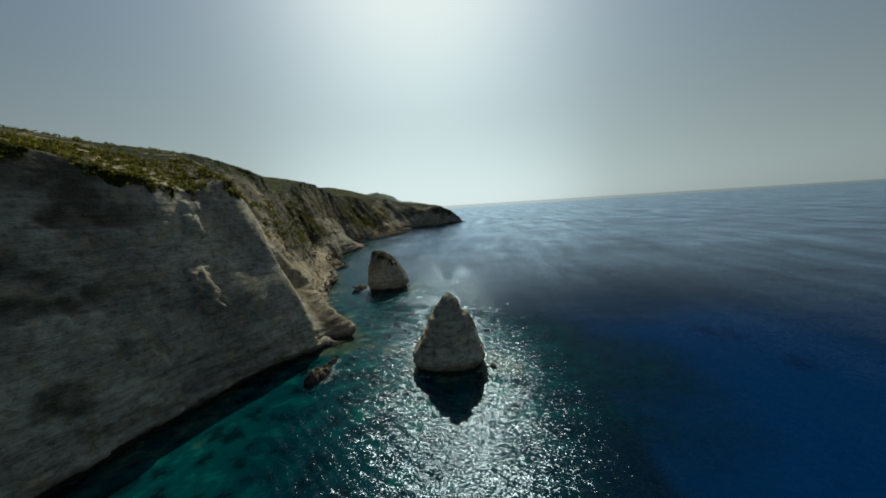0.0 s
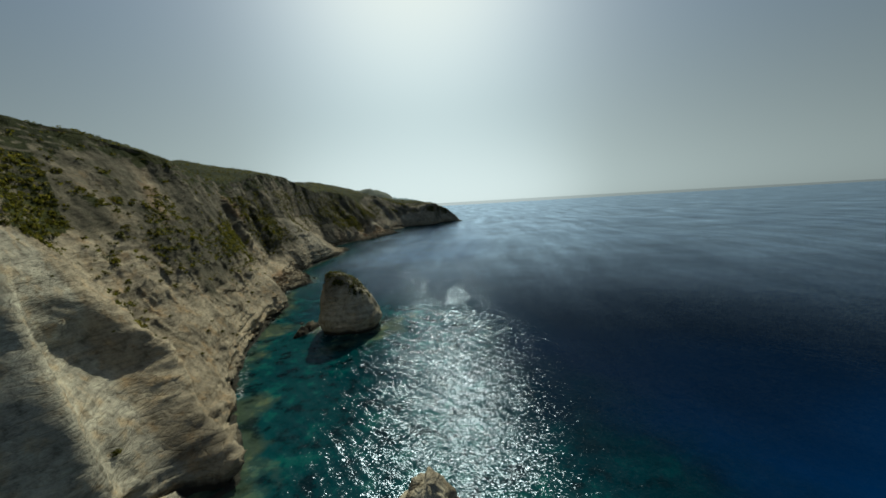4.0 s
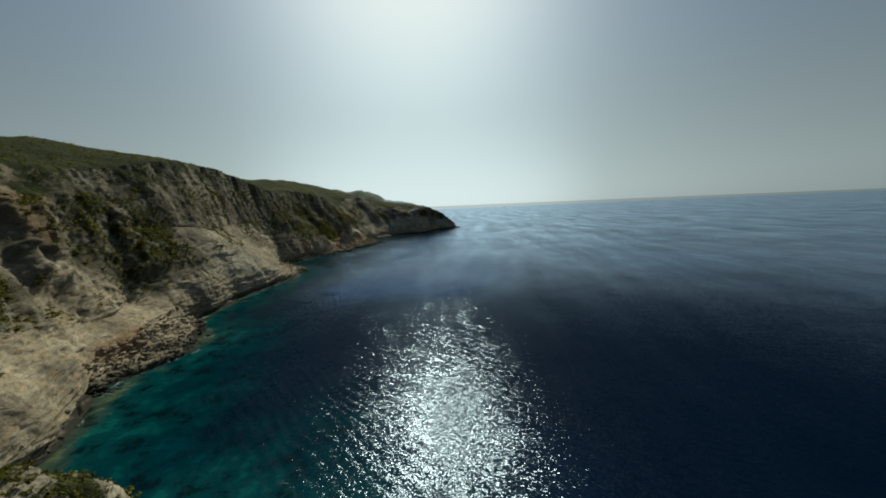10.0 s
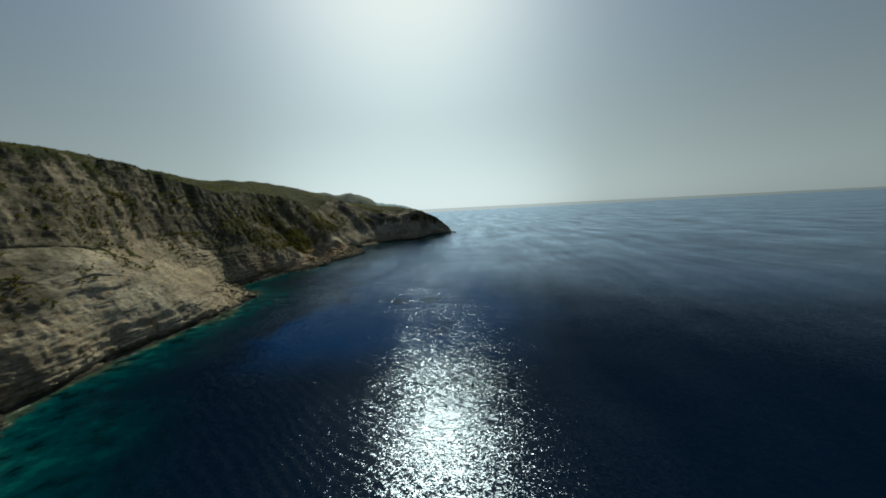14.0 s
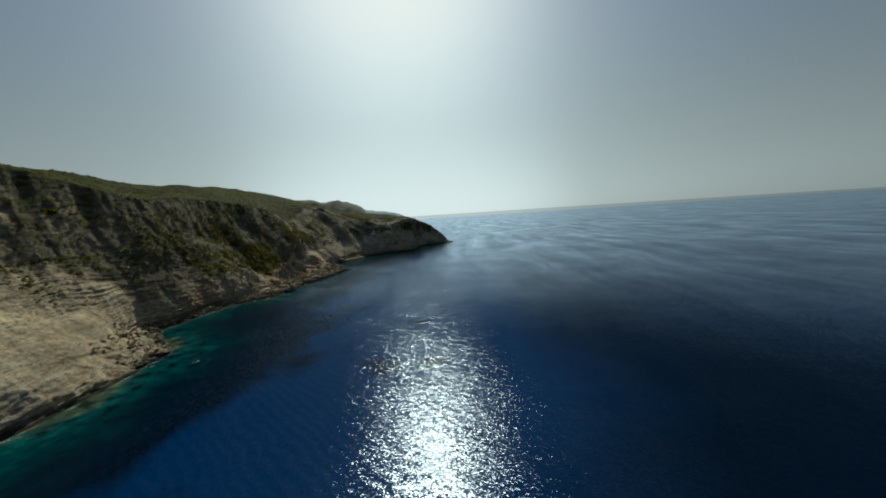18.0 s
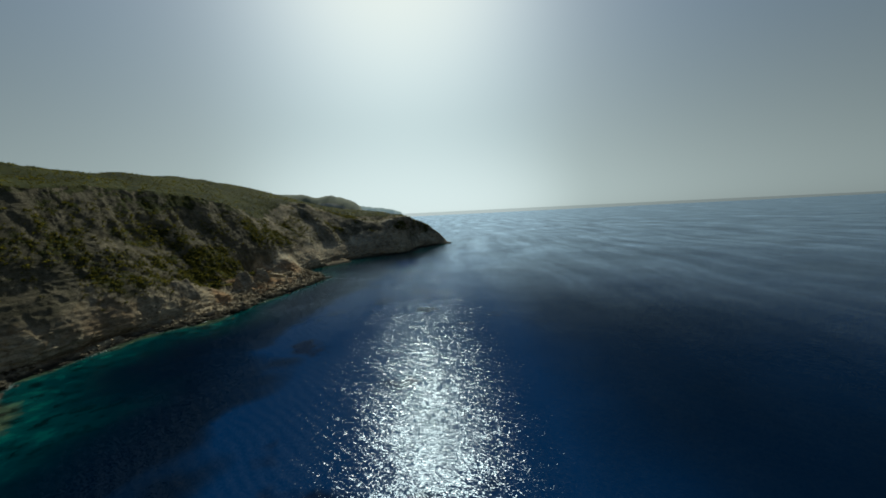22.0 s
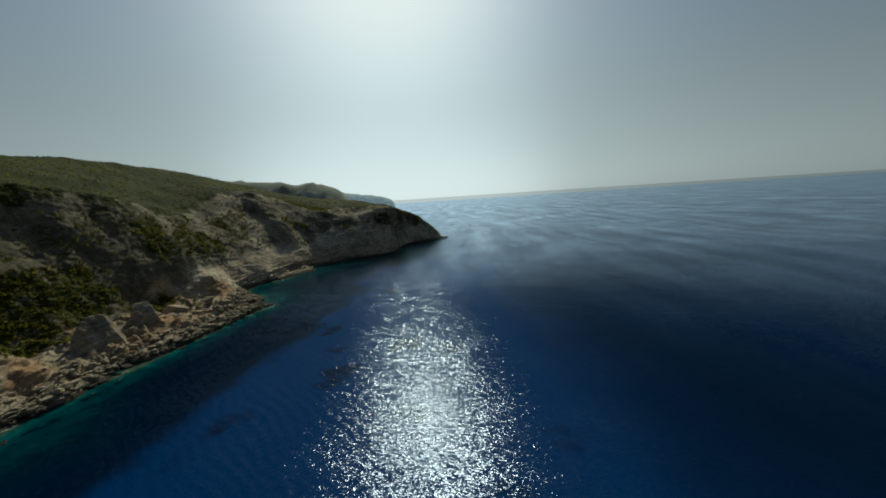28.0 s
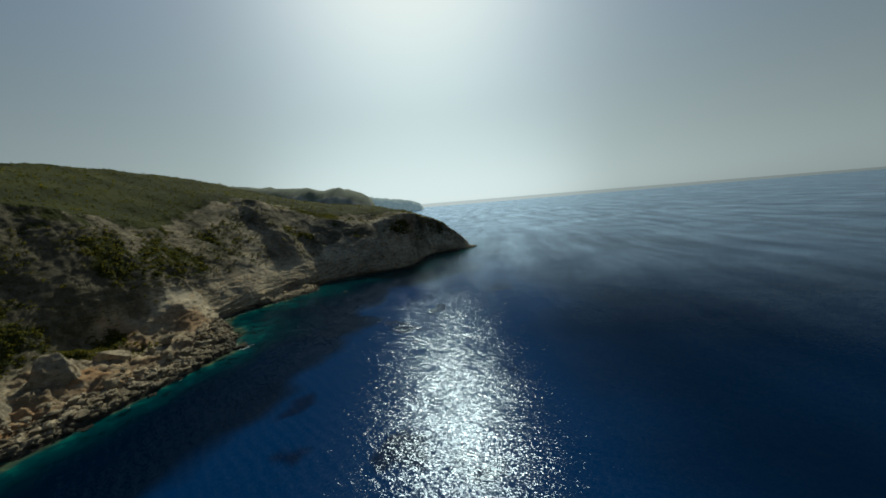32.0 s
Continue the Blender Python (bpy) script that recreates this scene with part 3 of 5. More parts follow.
MID += [(766, -165, 780, 14), (796, -160, 800, 14), (830, -160, 825, 14), (860, -158, 866, 17), (885, -152, 888, 23), (920, -147, 924, 24), (940, -140, 945, 24), (960, -132, 966, 26),
        (975, -113, 1004, 21), (986, -104, 1015, 24), (1000, -104, 1031, 29), (1030, -87, 1042, 31), (1065, -52, 1058, 29), (1100, -10, 1069, 33), (1110, -2, 1084, 30), (1130, 4, 1116, 26),
        (1148, 18, 1150, 24), (1180, 52, 1168, 14), (1205, 72, 1186, 4), (1240, 48, 1240, 15), (1340, -80, 1400, 30), (1500, -290, 1600, 40)]
# edge of the cliff
EDGE = [(-250, -262, -250, 105), (-60, -180, -60, 100), (40, -122, 64, 93), (80, -109, 101, 86), (105, -98, 121, 79), (120, -96, 136, 75), (132, -94, 147, 78), (142, -93, 156, 83), (150, -94, 168, 76), (160, -97, 181, 63), (175, -106, 191, 60),
        (200, -118, 222, 68), (245, -118, 246, 63), (290, -132, 291, 66), (330, -136, 320, 54), (357, -152, 356, 50), (385, -170, 395, 50), (415, -178, 426, 56),
        (440, -180, 446, 60), (500, -178, 500, 56), (545, -185, 536, 50), (600, -197, 590, 56), (640, -198, 628, 56), (652, -196, 652, 54), (670, -195, 680, 64), (735, -197, 722, 66)]
EDGE += [(766, -192, 783, 46), (796, -194, 802, 60), (830, -182, 840, 45), (860, -180, 871, 57), (885, -178, 892, 60), (920, -172, 935, 52), (940, -172, 965, 58), (960, -168, 996, 66),
         (975, -176, 1036, 85), (986, -166, 1056, 88), (1000, -152, 1070, 80), (1030, -118, 1082, 66), (1065, -78, 1084, 57), (1092, -44, 1092, 50), (1103, -11, 1094, 62), (1112, 4, 1098, 60),
         (1130, 3, 1124, 56), (1148, 15, 1162, 50), (1165, 32, 1170, 43), (1180, 47, 1174, 34), (1205, 62, 1186, 20), (1240, 30, 1245, 34), (1340, -100, 1400, 45), (1500, -320, 1600, 60)]
# shoulder of the hill above the cliff
RIM = [(-250, -300, -250, 112), (-60, -220, -60, 112), (80, -160, 160, 103), (135, -150, 190, 104), (200, -150, 238, 106), (245, -150, 275, 103), (290, -150, 302, 97),
       (330, -166, 332, 95), (385, -193, 412, 94), (415, -195, 432, 95), (440, -198, 470, 102), (500, -205, 520, 111), (545, -214, 560, 114), (600, -216, 612, 109),
       (670, -206, 700, 92), (735, -216, 738, 99), (796, -214, 822, 97), (860, -200, 880, 90)]
RIM += [(885, -194, 896, 83), (920, -195, 950, 75), (945, -199, 985, 80), (962, -197, 1014, 88), (978, -193, 1042, 97), (1005, -178, 1092, 89), (1030, -150, 1108, 79), (1065, -110, 1118, 69), (1092, -72, 1126, 64), (1110, -24, 1132, 66),
        (1140, -4, 1150, 58), (1180, 34, 1190, 43), (1205, 44, 1200, 29), (1240, -20, 1290, 40), (1340, -180, 1450, 60), (1500, -380, 1650, 80)]
CREST = [(-250, -380, -250, 120), (80, -215, 210, 116), (200, -205, 310, 116), (290, -230, 350, 109), (330, -260, 390, 109), (440, -290, 500, 129), (545, -300, 620, 131),
         (670, -310, 760, 124), (796, -310, 880, 125), (885, -320, 980, 134), (960, -325, 1070, 136), (1030, -285, 1190, 124), (1065, -215, 1245, 99), (1100, -150, 1260, 83),
         (1140, -85, 1262, 74), (1180, -30, 1262, 60), (1205, 0, 1250, 50), (1240, -120, 1400, 50), (1500, -500, 1700, 90)]
# width of the rock shelf at the foot
SHELF = [(-250, 1.0), (45, 1.0), (62, -3), (100, -4), (122, -6.5), (144, -6), (154, 1.0), (320, 1.5), (352, 5), (370, 17), (392, 24), (425, 12), (445, 2), (560, 2), (585, 14), (618, 24), (640, 12), (655, 4), (708, 5), (722, 15), (745, 20), (766, 20), (800, 16), (830, 17),
         (870, 20), (895, 14), (915, 3), (955, 3), (975, 24), (984, 4), (1010, 2), (1170, 2), (1198, 16), (1230, 3), (1500, 2)]


def line(plan, s, soft=9.0):
    """A smooth line through the stations of a plan."""
    a = np.array(plan, float)
    fine = np.arange(-260, 1510, 1.0)
    kern = np.exp(-0.5 * (np.arange(-30, 31) / soft) ** 2)
    kern /= kern.sum()
    out = []
    for c in range(1, a.shape[1]):
        v = np.interp(fine, a[:, 0], a[:, c])
        v = np.convolve(np.pad(v, 30, mode="edge"), kern, "valid")
        out.append(np.interp(s, fine, v))
    return np.stack(out, -1)


def build_coast():
    s = np.concatenate([np.arange(-250, 20, 9.0), np.arange(20, 340, 0.75), np.arange(340, 1210, 0.85), np.arange(1210, 1500, 12.0)])
    n = len(s)
    W = np.column_stack([line(WATER, s, 2.5), np.zeros(n)])
    M, E, R, C = line(MID, s, 2.0), line(EDGE, s, 3.0), line(RIM, s, 10.0), line(CREST, s, 20.0)
    sh = line(SHELF, s, 5.0)[:, 0]
    run = np.linalg.norm((M - W)[:, :2], axis=1)
    f = np.where(sh < 0, sh / run, np.clip(sh / run, 0.02, 0.8))[:, None]
    S = W + (M - W) * f
    S[:, 2] = 1.4 + np.clip(sh, 0, 30) * 0.19 + np.clip(-sh, 0, 9) * 0.75
    under = W - (M - W) / run[:, None] * 5
    under[:, 2] = -5
    far = C + np.array([-900, 120, 0])
    far[:, 2] = C[:, 2] * 0.8
    # short faces bulge, long slopes sag
    swing = np.interp(np.linalg.norm((M - S)[:, :2], axis=1), [18, 26, 40], [1.0, 0.5, -0.9])[:, None]
    knots = [under, W, S, M, E, R, C, far]
    counts = [3, 18, 66, 60, 52, 30, 8]
    cols, zone = [], []
    for k, c in enumerate(counts):
        t = np.arange(c) / c
        if k == 2:
            t = t ** 1.15
        for q in t:
            bow = 0.0
            if k in (2, 3):
                bow = math.sin(math.pi * q) * (0.15 if k == 2 else 0.05)
            p = knots[k] * (1 - q) + knots[k + 1] * q
            if bow:
                p = p + (knots[k] - knots[k + 1]) * np.array([1, 1, 0]) * bow * (swing if k == 2 else 1.0)
            cols.append(p)
            zone.append(k + q)
    cols.append(knots[-1])
    zone.append(len(counts))
    P = np.stack(cols, 1)
    zone = np.array(zone)
    return s, zone, P


STN, ZONE, COAST = build_coast()


def normals(P):
    du = np.gradient(P, axis=0)
    dv = np.gradient(P, axis=1)
    nn = np.cross(du, dv)
    nn /= np.linalg.norm(nn, axis=2, keepdims=True) + 1e-9
    return nn


def weather_coast():
    """Buttresses, gullies, beds and blocks carved into the smooth coast."""
    P = COAST.copy()
    sh = P.shape[:2]
    nn = normals(P)
    steep = 1 - np.clip(np.abs(nn[..., 2]), 0, 1)
    flat = P.reshape(-1, 3)
    zz = np.broadcast_to(ZONE, sh)
    st = np.broadcast_to(STN[:, None], sh)
    body = smoothstep(1.2, 2.2, zz) * (1 - smoothstep(5.0, 6.0, zz))
    ground = smoothstep(4.6, 5.6, zz)
    ribs = fbm(flat * [0.045, 0.045, 0.008], 4, 3).reshape(sh)
    gully = ridged(flat * [0.03, 0.03, 0.006], 3, 8).reshape(sh)
    lumps = fbm(flat * 0.35, 4, 33).reshape(sh)
    crag = ridged(flat * [0.34, 0.34, 0.5], 3, 27).reshape(sh)
    warp = fbm(flat * 0.02, 3, 40).reshape(sh) * 7
    upper = smoothstep(3.1, 3.8, zz)
    calm = np.where(st < 150, 0.3, 1.0) * (1 - 0.35 * np.exp(-((st - 690) / 40.0) ** 4)) * (1 - 0.35 * smoothstep(1.5, 2, zz) * (1 - smoothstep(2.8, 3.2, zz)))
    amp = body * calm * (0.35 + steep) * (1 + 0.3 * smoothstep(1000, 1030, st))
    slab = cells(flat * [0.075, 0.075, 0.21] + warp.reshape(-1, 1) * [0, 0, 0.15], 81).reshape(sh)
    chip = cells(flat * [0.085, 0.085, 0.75] + warp.reshape(-1, 1) * [0, 0, 0.5], 87).reshape(sh)
    spur = fbm(flat * [0.02, 0.02, 0.004], 3, 14).reshape(sh)
    flute = ridged(flat * [0.1, 0.1, 0.012] + warp.reshape(-1, 1) * 0.05, 3, 18).reshape(sh)
    # beds of uneven hardness: hard ones stand out as ledges, soft ones weather back
    layer = (P[..., 2] + warp + 0.05 * P[..., 1]).ravel()
    hard = np.tanh(2.4 * vnoise(np.column_stack([layer / 2.4, flat[:, 0] * 0.012, flat[:, 1] * 0.012]), 61)) + 0.6 * np.tanh(2.4 * vnoise(np.column_stack([layer / 1.05, flat[:, 0] * 0.02, flat[:, 1] * 0.02]), 64))
    hard = hard.reshape(sh)
    bedded = np.interp(st, [150, 165, 335, 360, 470, 490, 640, 655, 900, 930, 985, 1005], [0.35, 1, 1, 0.45, 0.45, 1, 1, 0.3, 0.3, 0.8, 0.8, 0.2])
    bedded = bedded * (1 - 0.6 * upper) * (0.3 + 0.9 * smoothstep(-0.3, 0.3, fbm(flat * [0.03, 0.03, 0.05], 3, 77).reshape(sh)))
    lower = smoothstep(1.9, 2.2, zz) * (1 - smoothstep(2.9, 3.4, zz))
    fluted = lower * np.interp(st, [335, 345, 450, 480, 560, 590, 990, 1010], [0.2, 0.6, 0.8, 1.5, 1.3, 0.5, 0.4, 0.6]) * smoothstep(-0.3, 0.3, spur + 0.2)
    # tall buttresses and clefts in the dark upper wall
    bend = fbm(flat * 0.03, 3, 44).reshape(-1, 1)
    pillars = ridged(flat * [0.034, 0.034, 0.009] + bend * 0.5, 3, 24).reshape(sh)
    walled = upper * np.interp(st, [160, 200, 340, 400, 470, 650, 670, 760, 860, 1000, 1020], [0.1, 0.5, 0.5, 0.8, 0.4, 0.5, 1.2, 1.2, 1.0, 0.6, 1.3]) + (1 - upper) * np.interp(st, [640, 665, 740, 760, 1000, 1020], [0, 0.8, 0.8, 0, 0, 1.0])
    # broken blocks of several sizes
    jolt = np.stack([fbm(flat * 0.07, 3, 111), fbm(flat * 0.07, 3, 112), fbm(flat * 0.07, 3, 113)], 1)
    massive = cells(flat * [0.035, 0.035, 0.045] + jolt * 0.9, 115).reshape(sh)
    blocky = cells(flat * [0.10, 0.10, 0.15] + jolt * 0.8, 117).reshape(sh)
    cobbly = cells(flat * [0.27, 0.27, 0.4] + jolt * 1.2, 119).reshape(sh)
    knobbly = ridged(flat * [0.085, 0.085, 0.12] + jolt * 0.5, 4, 121).reshape(sh)
    rough = np.interp(st, [150, 170, 330, 360, 470, 490, 640, 660, 1000, 1030], [0.3, 0.6, 0.6, 0.9, 0.9, 0.5, 0.45, 0.9, 0.9, 1.3])
    d = amp * (spur * 4.6 + ribs * 2.6 * (1 + 0.5 * upper) + gully * 1.1 * (0.3 + upper) + pillars * walled * 1.5 + flute * fluted * 1.3
               + rough * (1 - 0.5 * upper) * (massive * 1.1 + blocky * 0.7 + cobbly * 0.4 + knobbly * (0.5 + 0.7 * upper)) + chip * 0.22 + lumps * 0.1 + hard * bedded * 0.7)
    # outcrops and fallen ground above the broken shelf
    broken = np.exp(-((st - 826) / 74.0) ** 6)
    crops = smoothstep(0.0, 0.45, ridged(flat * [0.05, 0.05, 0.03], 3, 91).reshape(sh)) * smoothstep(1.6, 2.0, zz) * (1 - smoothstep(2.7, 3.1, zz))
    blocks = cells(flat * [0.16, 0.16, 0.2], 95).reshape(sh)
    d = d + broken * (crops * 2.0 + (blocks * 0.9 + blocky * 1.1 + cobbly * 0.7) * smoothstep(1.0, 1.3, zz) * (1 - smoothstep(2.6, 3.0, zz)))
    d = d + (1 - smoothstep(838, 852, st)) * broken * (3.0 + 4 * ribs + 2.0 * flute) * np.exp(-((zz - 2.75) / 0.3) ** 4) - 9.0 * np.exp(-((st - 868) / 24.0) ** 4 - ((zz - 2.65) / 0.55) ** 4)
    # bosses of rock that catch the sun on the shaded face, and broken hollows beside them
    for mid_s, wide, low, high, push in ((116, 3.3, 32, 47, 2.6), (119, 2.8, 60, 72, 1.8), (91, 3.4, 25, 32, 2.0)):
        d = d + push * np.exp(-((st - mid_s + 0.12 * (P[..., 2] - low) + 3 * lumps + 1.2 * cobbly) / wide) ** 6) * (0.8 + 0.3 * blocky) * smoothstep(low - 5, low, P[..., 2]) * (1 - smoothstep(high - 2, high + 1, P[..., 2])) * (zz < 4)
    # a sharp rib ends the shaded face; the wall behind it lies in its shadow
    rib = smoothstep(1.6, 2.0, zz) * (1 - smoothstep(3.1, 3.5, zz))
    d = d + rib * (2.5 * np.exp(-((st - 162.5 + 2 * lumps) / 2.0) ** 2) - 6.0 * np.exp(-((st - 154.5) / 4.5) ** 4))
    # spurs whose southern sides lie in shade
    for mid_s, fall, low, high, push in ((366, 24, 3.75, 4.75, 8.5), (424, 30, 3.3, 4.5, 5.0), (980, 24, 3.3, 4.5, 3.5), (1093, 16, 3.2, 4.2, 4.0)):
        lean = st + 0.4 * warp + 2 * lumps
        d = d + push * (0.85 + 0.2 * blocky + 0.12 * massive) * smoothstep(mid_s - 6, mid_s, lean) * (1 - smoothstep(mid_s + 2, mid_s + fall, lean)) * smoothstep(low - 0.3, low, zz) * (1 - smoothstep(high - 0.3, high, zz))
    hollow = smoothstep(0.02, 0.3, fbm(flat * [0.05, 0.05, 0.09], 4, 103)).reshape(sh) * np.exp(-((st - 76) / 26.0) ** 4) * smoothstep(26, 34, P[..., 2]) * (1 - smoothstep(64, 72, P[..., 2])) * (zz < 4)
    d = d - 2.6 * hollow
    hill = fbm(flat * [0.02, 0.02, 0.0], 4, 51).reshape(sh)
    shelf = smoothstep(0.7, 1.2, zz) * (1 - smoothstep(1.9, 2.5, zz))
    d = d + shelf * (ridged(flat * 0.13, 4, 61).reshape(sh) * 1.0 + slab * 1.1 + chip * 0.8 + crag * 0.35)
    P = P + nn * d[..., None]
    P[..., 2] += ground * (hill * 4.0 + lumps * 0.5 * (zz < 6.9))
    # sea-worn notch at the foot
    worn = np.exp(-((st - 684) / 36.0) ** 6)
    notch = np.exp(-((P[..., 2] - 1.6 - 1.2 * worn) / (1.3 + 1.3 * worn)) ** 2) * (1 - smoothstep(5.5, 11, line(SHELF, STN, 5.0)))
    P[..., :2] -= nn[..., :2] * (notch * (2.8 + 2.4 * worn) * (zz > 0.9) * (zz < 2.6))[..., None]
    return P


LAND = weather_coast()
NRM = normals(LAND)


# how high the pale rock reaches (in zones: 2 foot, 3 lower cliff, 4 edge, 5 shoulder)
PALE = [(150, 4.2), (175, 4.1), (196, 3.95), (216, 3.65), (246, 3.25), (275, 3.1), (300, 3.55), (332, 3.45), (348, 3.5), (373, 3.95), (395, 3.2), (430, 2.85), (463, 2.9), (484, 3.6),
        (517, 3.9), (563, 4.5), (602, 4.15), (617, 3.75), (640, 3.3), (650, 2.8), (664, 2.75), (738, 2.75), (752, 2.85), (808, 2.7), (840, 2.7), (864, 3.1), (885, 3.3), (910, 3.6),
        (930, 3.35), (985, 3.15), (1000, 3.1), (1060, 3.3), (1100, 3.45), (1160, 3.6), (1205, 3.9)]
# patches of scrub on the cliff: station, half length, zone, half height, how dense
GREEN = [(176, 9, 3.25, 0.25, 0.55), (186, 8, 3.6, 0.2, 0.5), (318, 26, 3.75, 0.22, 0.8), (342, 12, 3.8, 0.3, 0.85), (436, 34, 3.6, 0.75, 0.72), (408, 20, 4.4, 0.5, 0.6), (500, 10, 3.1, 0.15, 0.8),
         (540, 40, 4.3, 0.4, 0.45), (650, 10, 3.6, 0.5, 0.5), (725, 32, 3.1, 0.55, 0.6), (700, 40, 4.0, 0.6, 0.62), (765, 34, 4.15, 0.45, 0.6), (955, 26, 3.7, 0.5, 0.55), (796, 52, 3.35, 0.42, 1.0), (850, 18, 2.75, 0.3, 0.85), (770, 30, 2.85, 0.3, 0.6), (884, 16, 3.95, 0.45, 0.75),
         (840, 40, 4.2, 0.3, 0.4), (1020, 26, 4.05, 0.3, 0.45), (1070, 30, 4.15, 0.25, 0.6), (1128, 14, 3.5, 0.6, 0.7), (1165, 18, 3.75, 0.4, 0.85), (1100, 8, 3.3, 0.35, 0.8), (1000, 14, 3.2, 0.3, 0.4)]
# bare earth: station, half length, zone, half height, how strong
EARTH = [(376, 13, 2.35, 0.3, 0.9), (252, 9, 4.35, 0.3, 0.5), (371, 8, 4.45, 0.3, 0.6), (866, 8, 2.8, 0.22, 0.8), (895, 10, 2.5, 0.35, 0.8), (797, 7, 2.4, 0.5, 1.0), (824, 6, 2.2, 0.45, 0.9), (764, 5, 2.2, 0.4, 0.9), (820, 50, 2.0, 0.3, 0.4), (700, 24, 2.3, 0.25, 0.4), (1108, 6, 3.5, 0.3, 0.4)]


# darkened faces (348: a recess's shade painted in) and clean scars, in the same terms
DARKENED = [(348, 17, 4.4, 0.4, 1.0), (432, 26, 4.0, 0.75, 0.85)]
CLEAN = [(508, 42, 3.2, 0.75, 0.85), (413, 9, 4.9, 0.22, 0.9), (905, 16, 2.8, 0.5, 0.7), (968, 14, 3.5, 0.7, 0.5), (1030, 40, 3.0, 0.35, 0.5), (1089, 6, 3.9, 0.35, 0.9), (1150, 26, 3.1, 0.6, 0.6)]


def paint_coast():
    sh = LAND.shape[:2]
    flat = LAND.reshape(-1, 3)
    zz = np.broadcast_to(ZONE, sh)
    st = np.broadcast_to(STN[:, None], sh)
    up = NRM[..., 2]
    n1 = fbm(flat * 0.03, 4, 70).reshape(sh)
    n2 = fbm(flat * 0.12, 4, 75).reshape(sh)
    n3 = fbm(flat * [0.35, 0.35, 0.5], 3, 78).reshape(sh)
    runs = fbm(flat * [0.07, 0.07, 0.011], 4, 79).reshape(sh)

    def patch(mid_s, half, mid_z, tall, much):
        return much * np.exp(-((st + 9 * n1 - mid_s) / half) ** 4 - ((zz + 0.35 * n1 - mid_z) / tall) ** 4)
    # hilltops carry scrub all over; on the cliff it holds on ledges
    top = smoothstep(4.4, 4.95, zz + 0.5 * n1 + 0.3 * n2) * smoothstep(0.2, 0.5, up + 0.15 * n2)
    scrub = top * (1.0 + 0.3 * n2)
    scrub = np.maximum(scrub, (st < 185) * smoothstep(3.82, 4.0, zz + 0.3 * n2) * np.clip(0.66 + 0.7 * n2, 0, 1))
    held = smoothstep(-0.15, 0.45, up + 0.2 * n3)
    for row in GREEN:
        scrub = np.maximum(scrub, patch(*row) * (0.35 + 0.65 * held) * np.clip(0.85 + 1.1 * n2 + 0.5 * n3, 0, 1.15))
    ledges = smoothstep(0.35, 0.7, up + 0.2 * n3) * smoothstep(2.9, 3.4, zz) * (st > 175) * smoothstep(-0.05, 0.25, n1 + 0.5 * n2)
    scrub = np.clip(np.maximum(scrub, 0.75 * ledges), 0, 1)
    # dark weathered rock above the pale foot
    pale = np.interp(st, *np.array(PALE).T)
    over = zz + 0.45 * n1 + 0.25 * runs - pale
    weather = smoothstep(-0.25, 0.2, over) * (1.05 + 0.5 * n2 + 0.35 * runs) * (1 - smoothstep(5.4, 6, zz))
    weather = weather * np.interp(st, [150, 185, 260, 300, 480, 500, 630, 655, 745, 760, 900, 930, 985, 1005], [0.75, 1.1, 1.1, 0.9, 0.85, 0.85, 0.85, 1.05, 1.05, 0.95, 0.95, 0.85, 0.85, 0.7])
    bare = smoothstep(0.16, 0.4, -runs + 0.4 * n3) * smoothstep(3.0, 3.4, zz) * (1 - smoothstep(4.6, 5, zz))
    weather = weather * (1 - np.interp(st, [640, 660, 890, 910], [0.45, 0.15, 0.15, 0.45]) * bare)
    # upper wall 640-905: dark rock, with its weak light put into the colour
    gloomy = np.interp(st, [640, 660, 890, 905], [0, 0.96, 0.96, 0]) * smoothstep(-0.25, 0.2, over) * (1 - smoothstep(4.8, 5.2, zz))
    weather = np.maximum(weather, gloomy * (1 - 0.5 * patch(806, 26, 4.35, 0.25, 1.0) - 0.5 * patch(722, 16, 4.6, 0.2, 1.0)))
    # overhangs on the headland: no recess, only their shade put into the colour
    pocket_shade = smoothstep(0.12, 0.3, fbm(flat * [0.13, 0.13, 0.2], 3, 131)).reshape(sh) * np.exp(-((zz - 3.55) / 0.38) ** 4) * smoothstep(1005, 1030, st)
    weather = np.clip(np.maximum(weather, pocket_shade), 0, 1)
    clean = np.clip(sum(patch(*row) for row in CLEAN), 0, 1)
    for row in DARKENED:
        weather = np.maximum(weather, patch(*row) * np.clip(1.0 + 0.4 * n2, 0, 1))
    weather = weather * (1 - 0.85 * clean * smoothstep(-0.35, 0.1, n2 + 0.25))
    scrub = scrub * (1 - 0.7 * clean * (zz > 2.5))
    stains = smoothstep(0.12, 0.42, runs) * smoothstep(2.2, 2.7, zz) * (1 - smoothstep(4.6, 5.2, zz)) * (st > 158)
    # run-off stains; the lower wall 640-760 also has its shade painted in
    weather = weather + 0.4 * stains + (st > 640) * (st < 760) * 0.2 * (zz > 1.8) * (zz < 3)
    # the first face is darker in its hollows, with faint random blotches
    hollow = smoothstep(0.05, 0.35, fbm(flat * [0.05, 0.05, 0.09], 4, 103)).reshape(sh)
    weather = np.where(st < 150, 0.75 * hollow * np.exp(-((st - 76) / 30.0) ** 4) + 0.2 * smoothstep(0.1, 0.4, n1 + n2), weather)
    wet = (np.exp(-((st - 826) / 74.0) ** 6) + np.exp(-((st - 392) / 42.0) ** 6) + 0.6 * np.exp(-((st - 615) / 34.0) ** 6)) * (1 - smoothstep(1.4, 1.8, zz + 0.3 * n2))
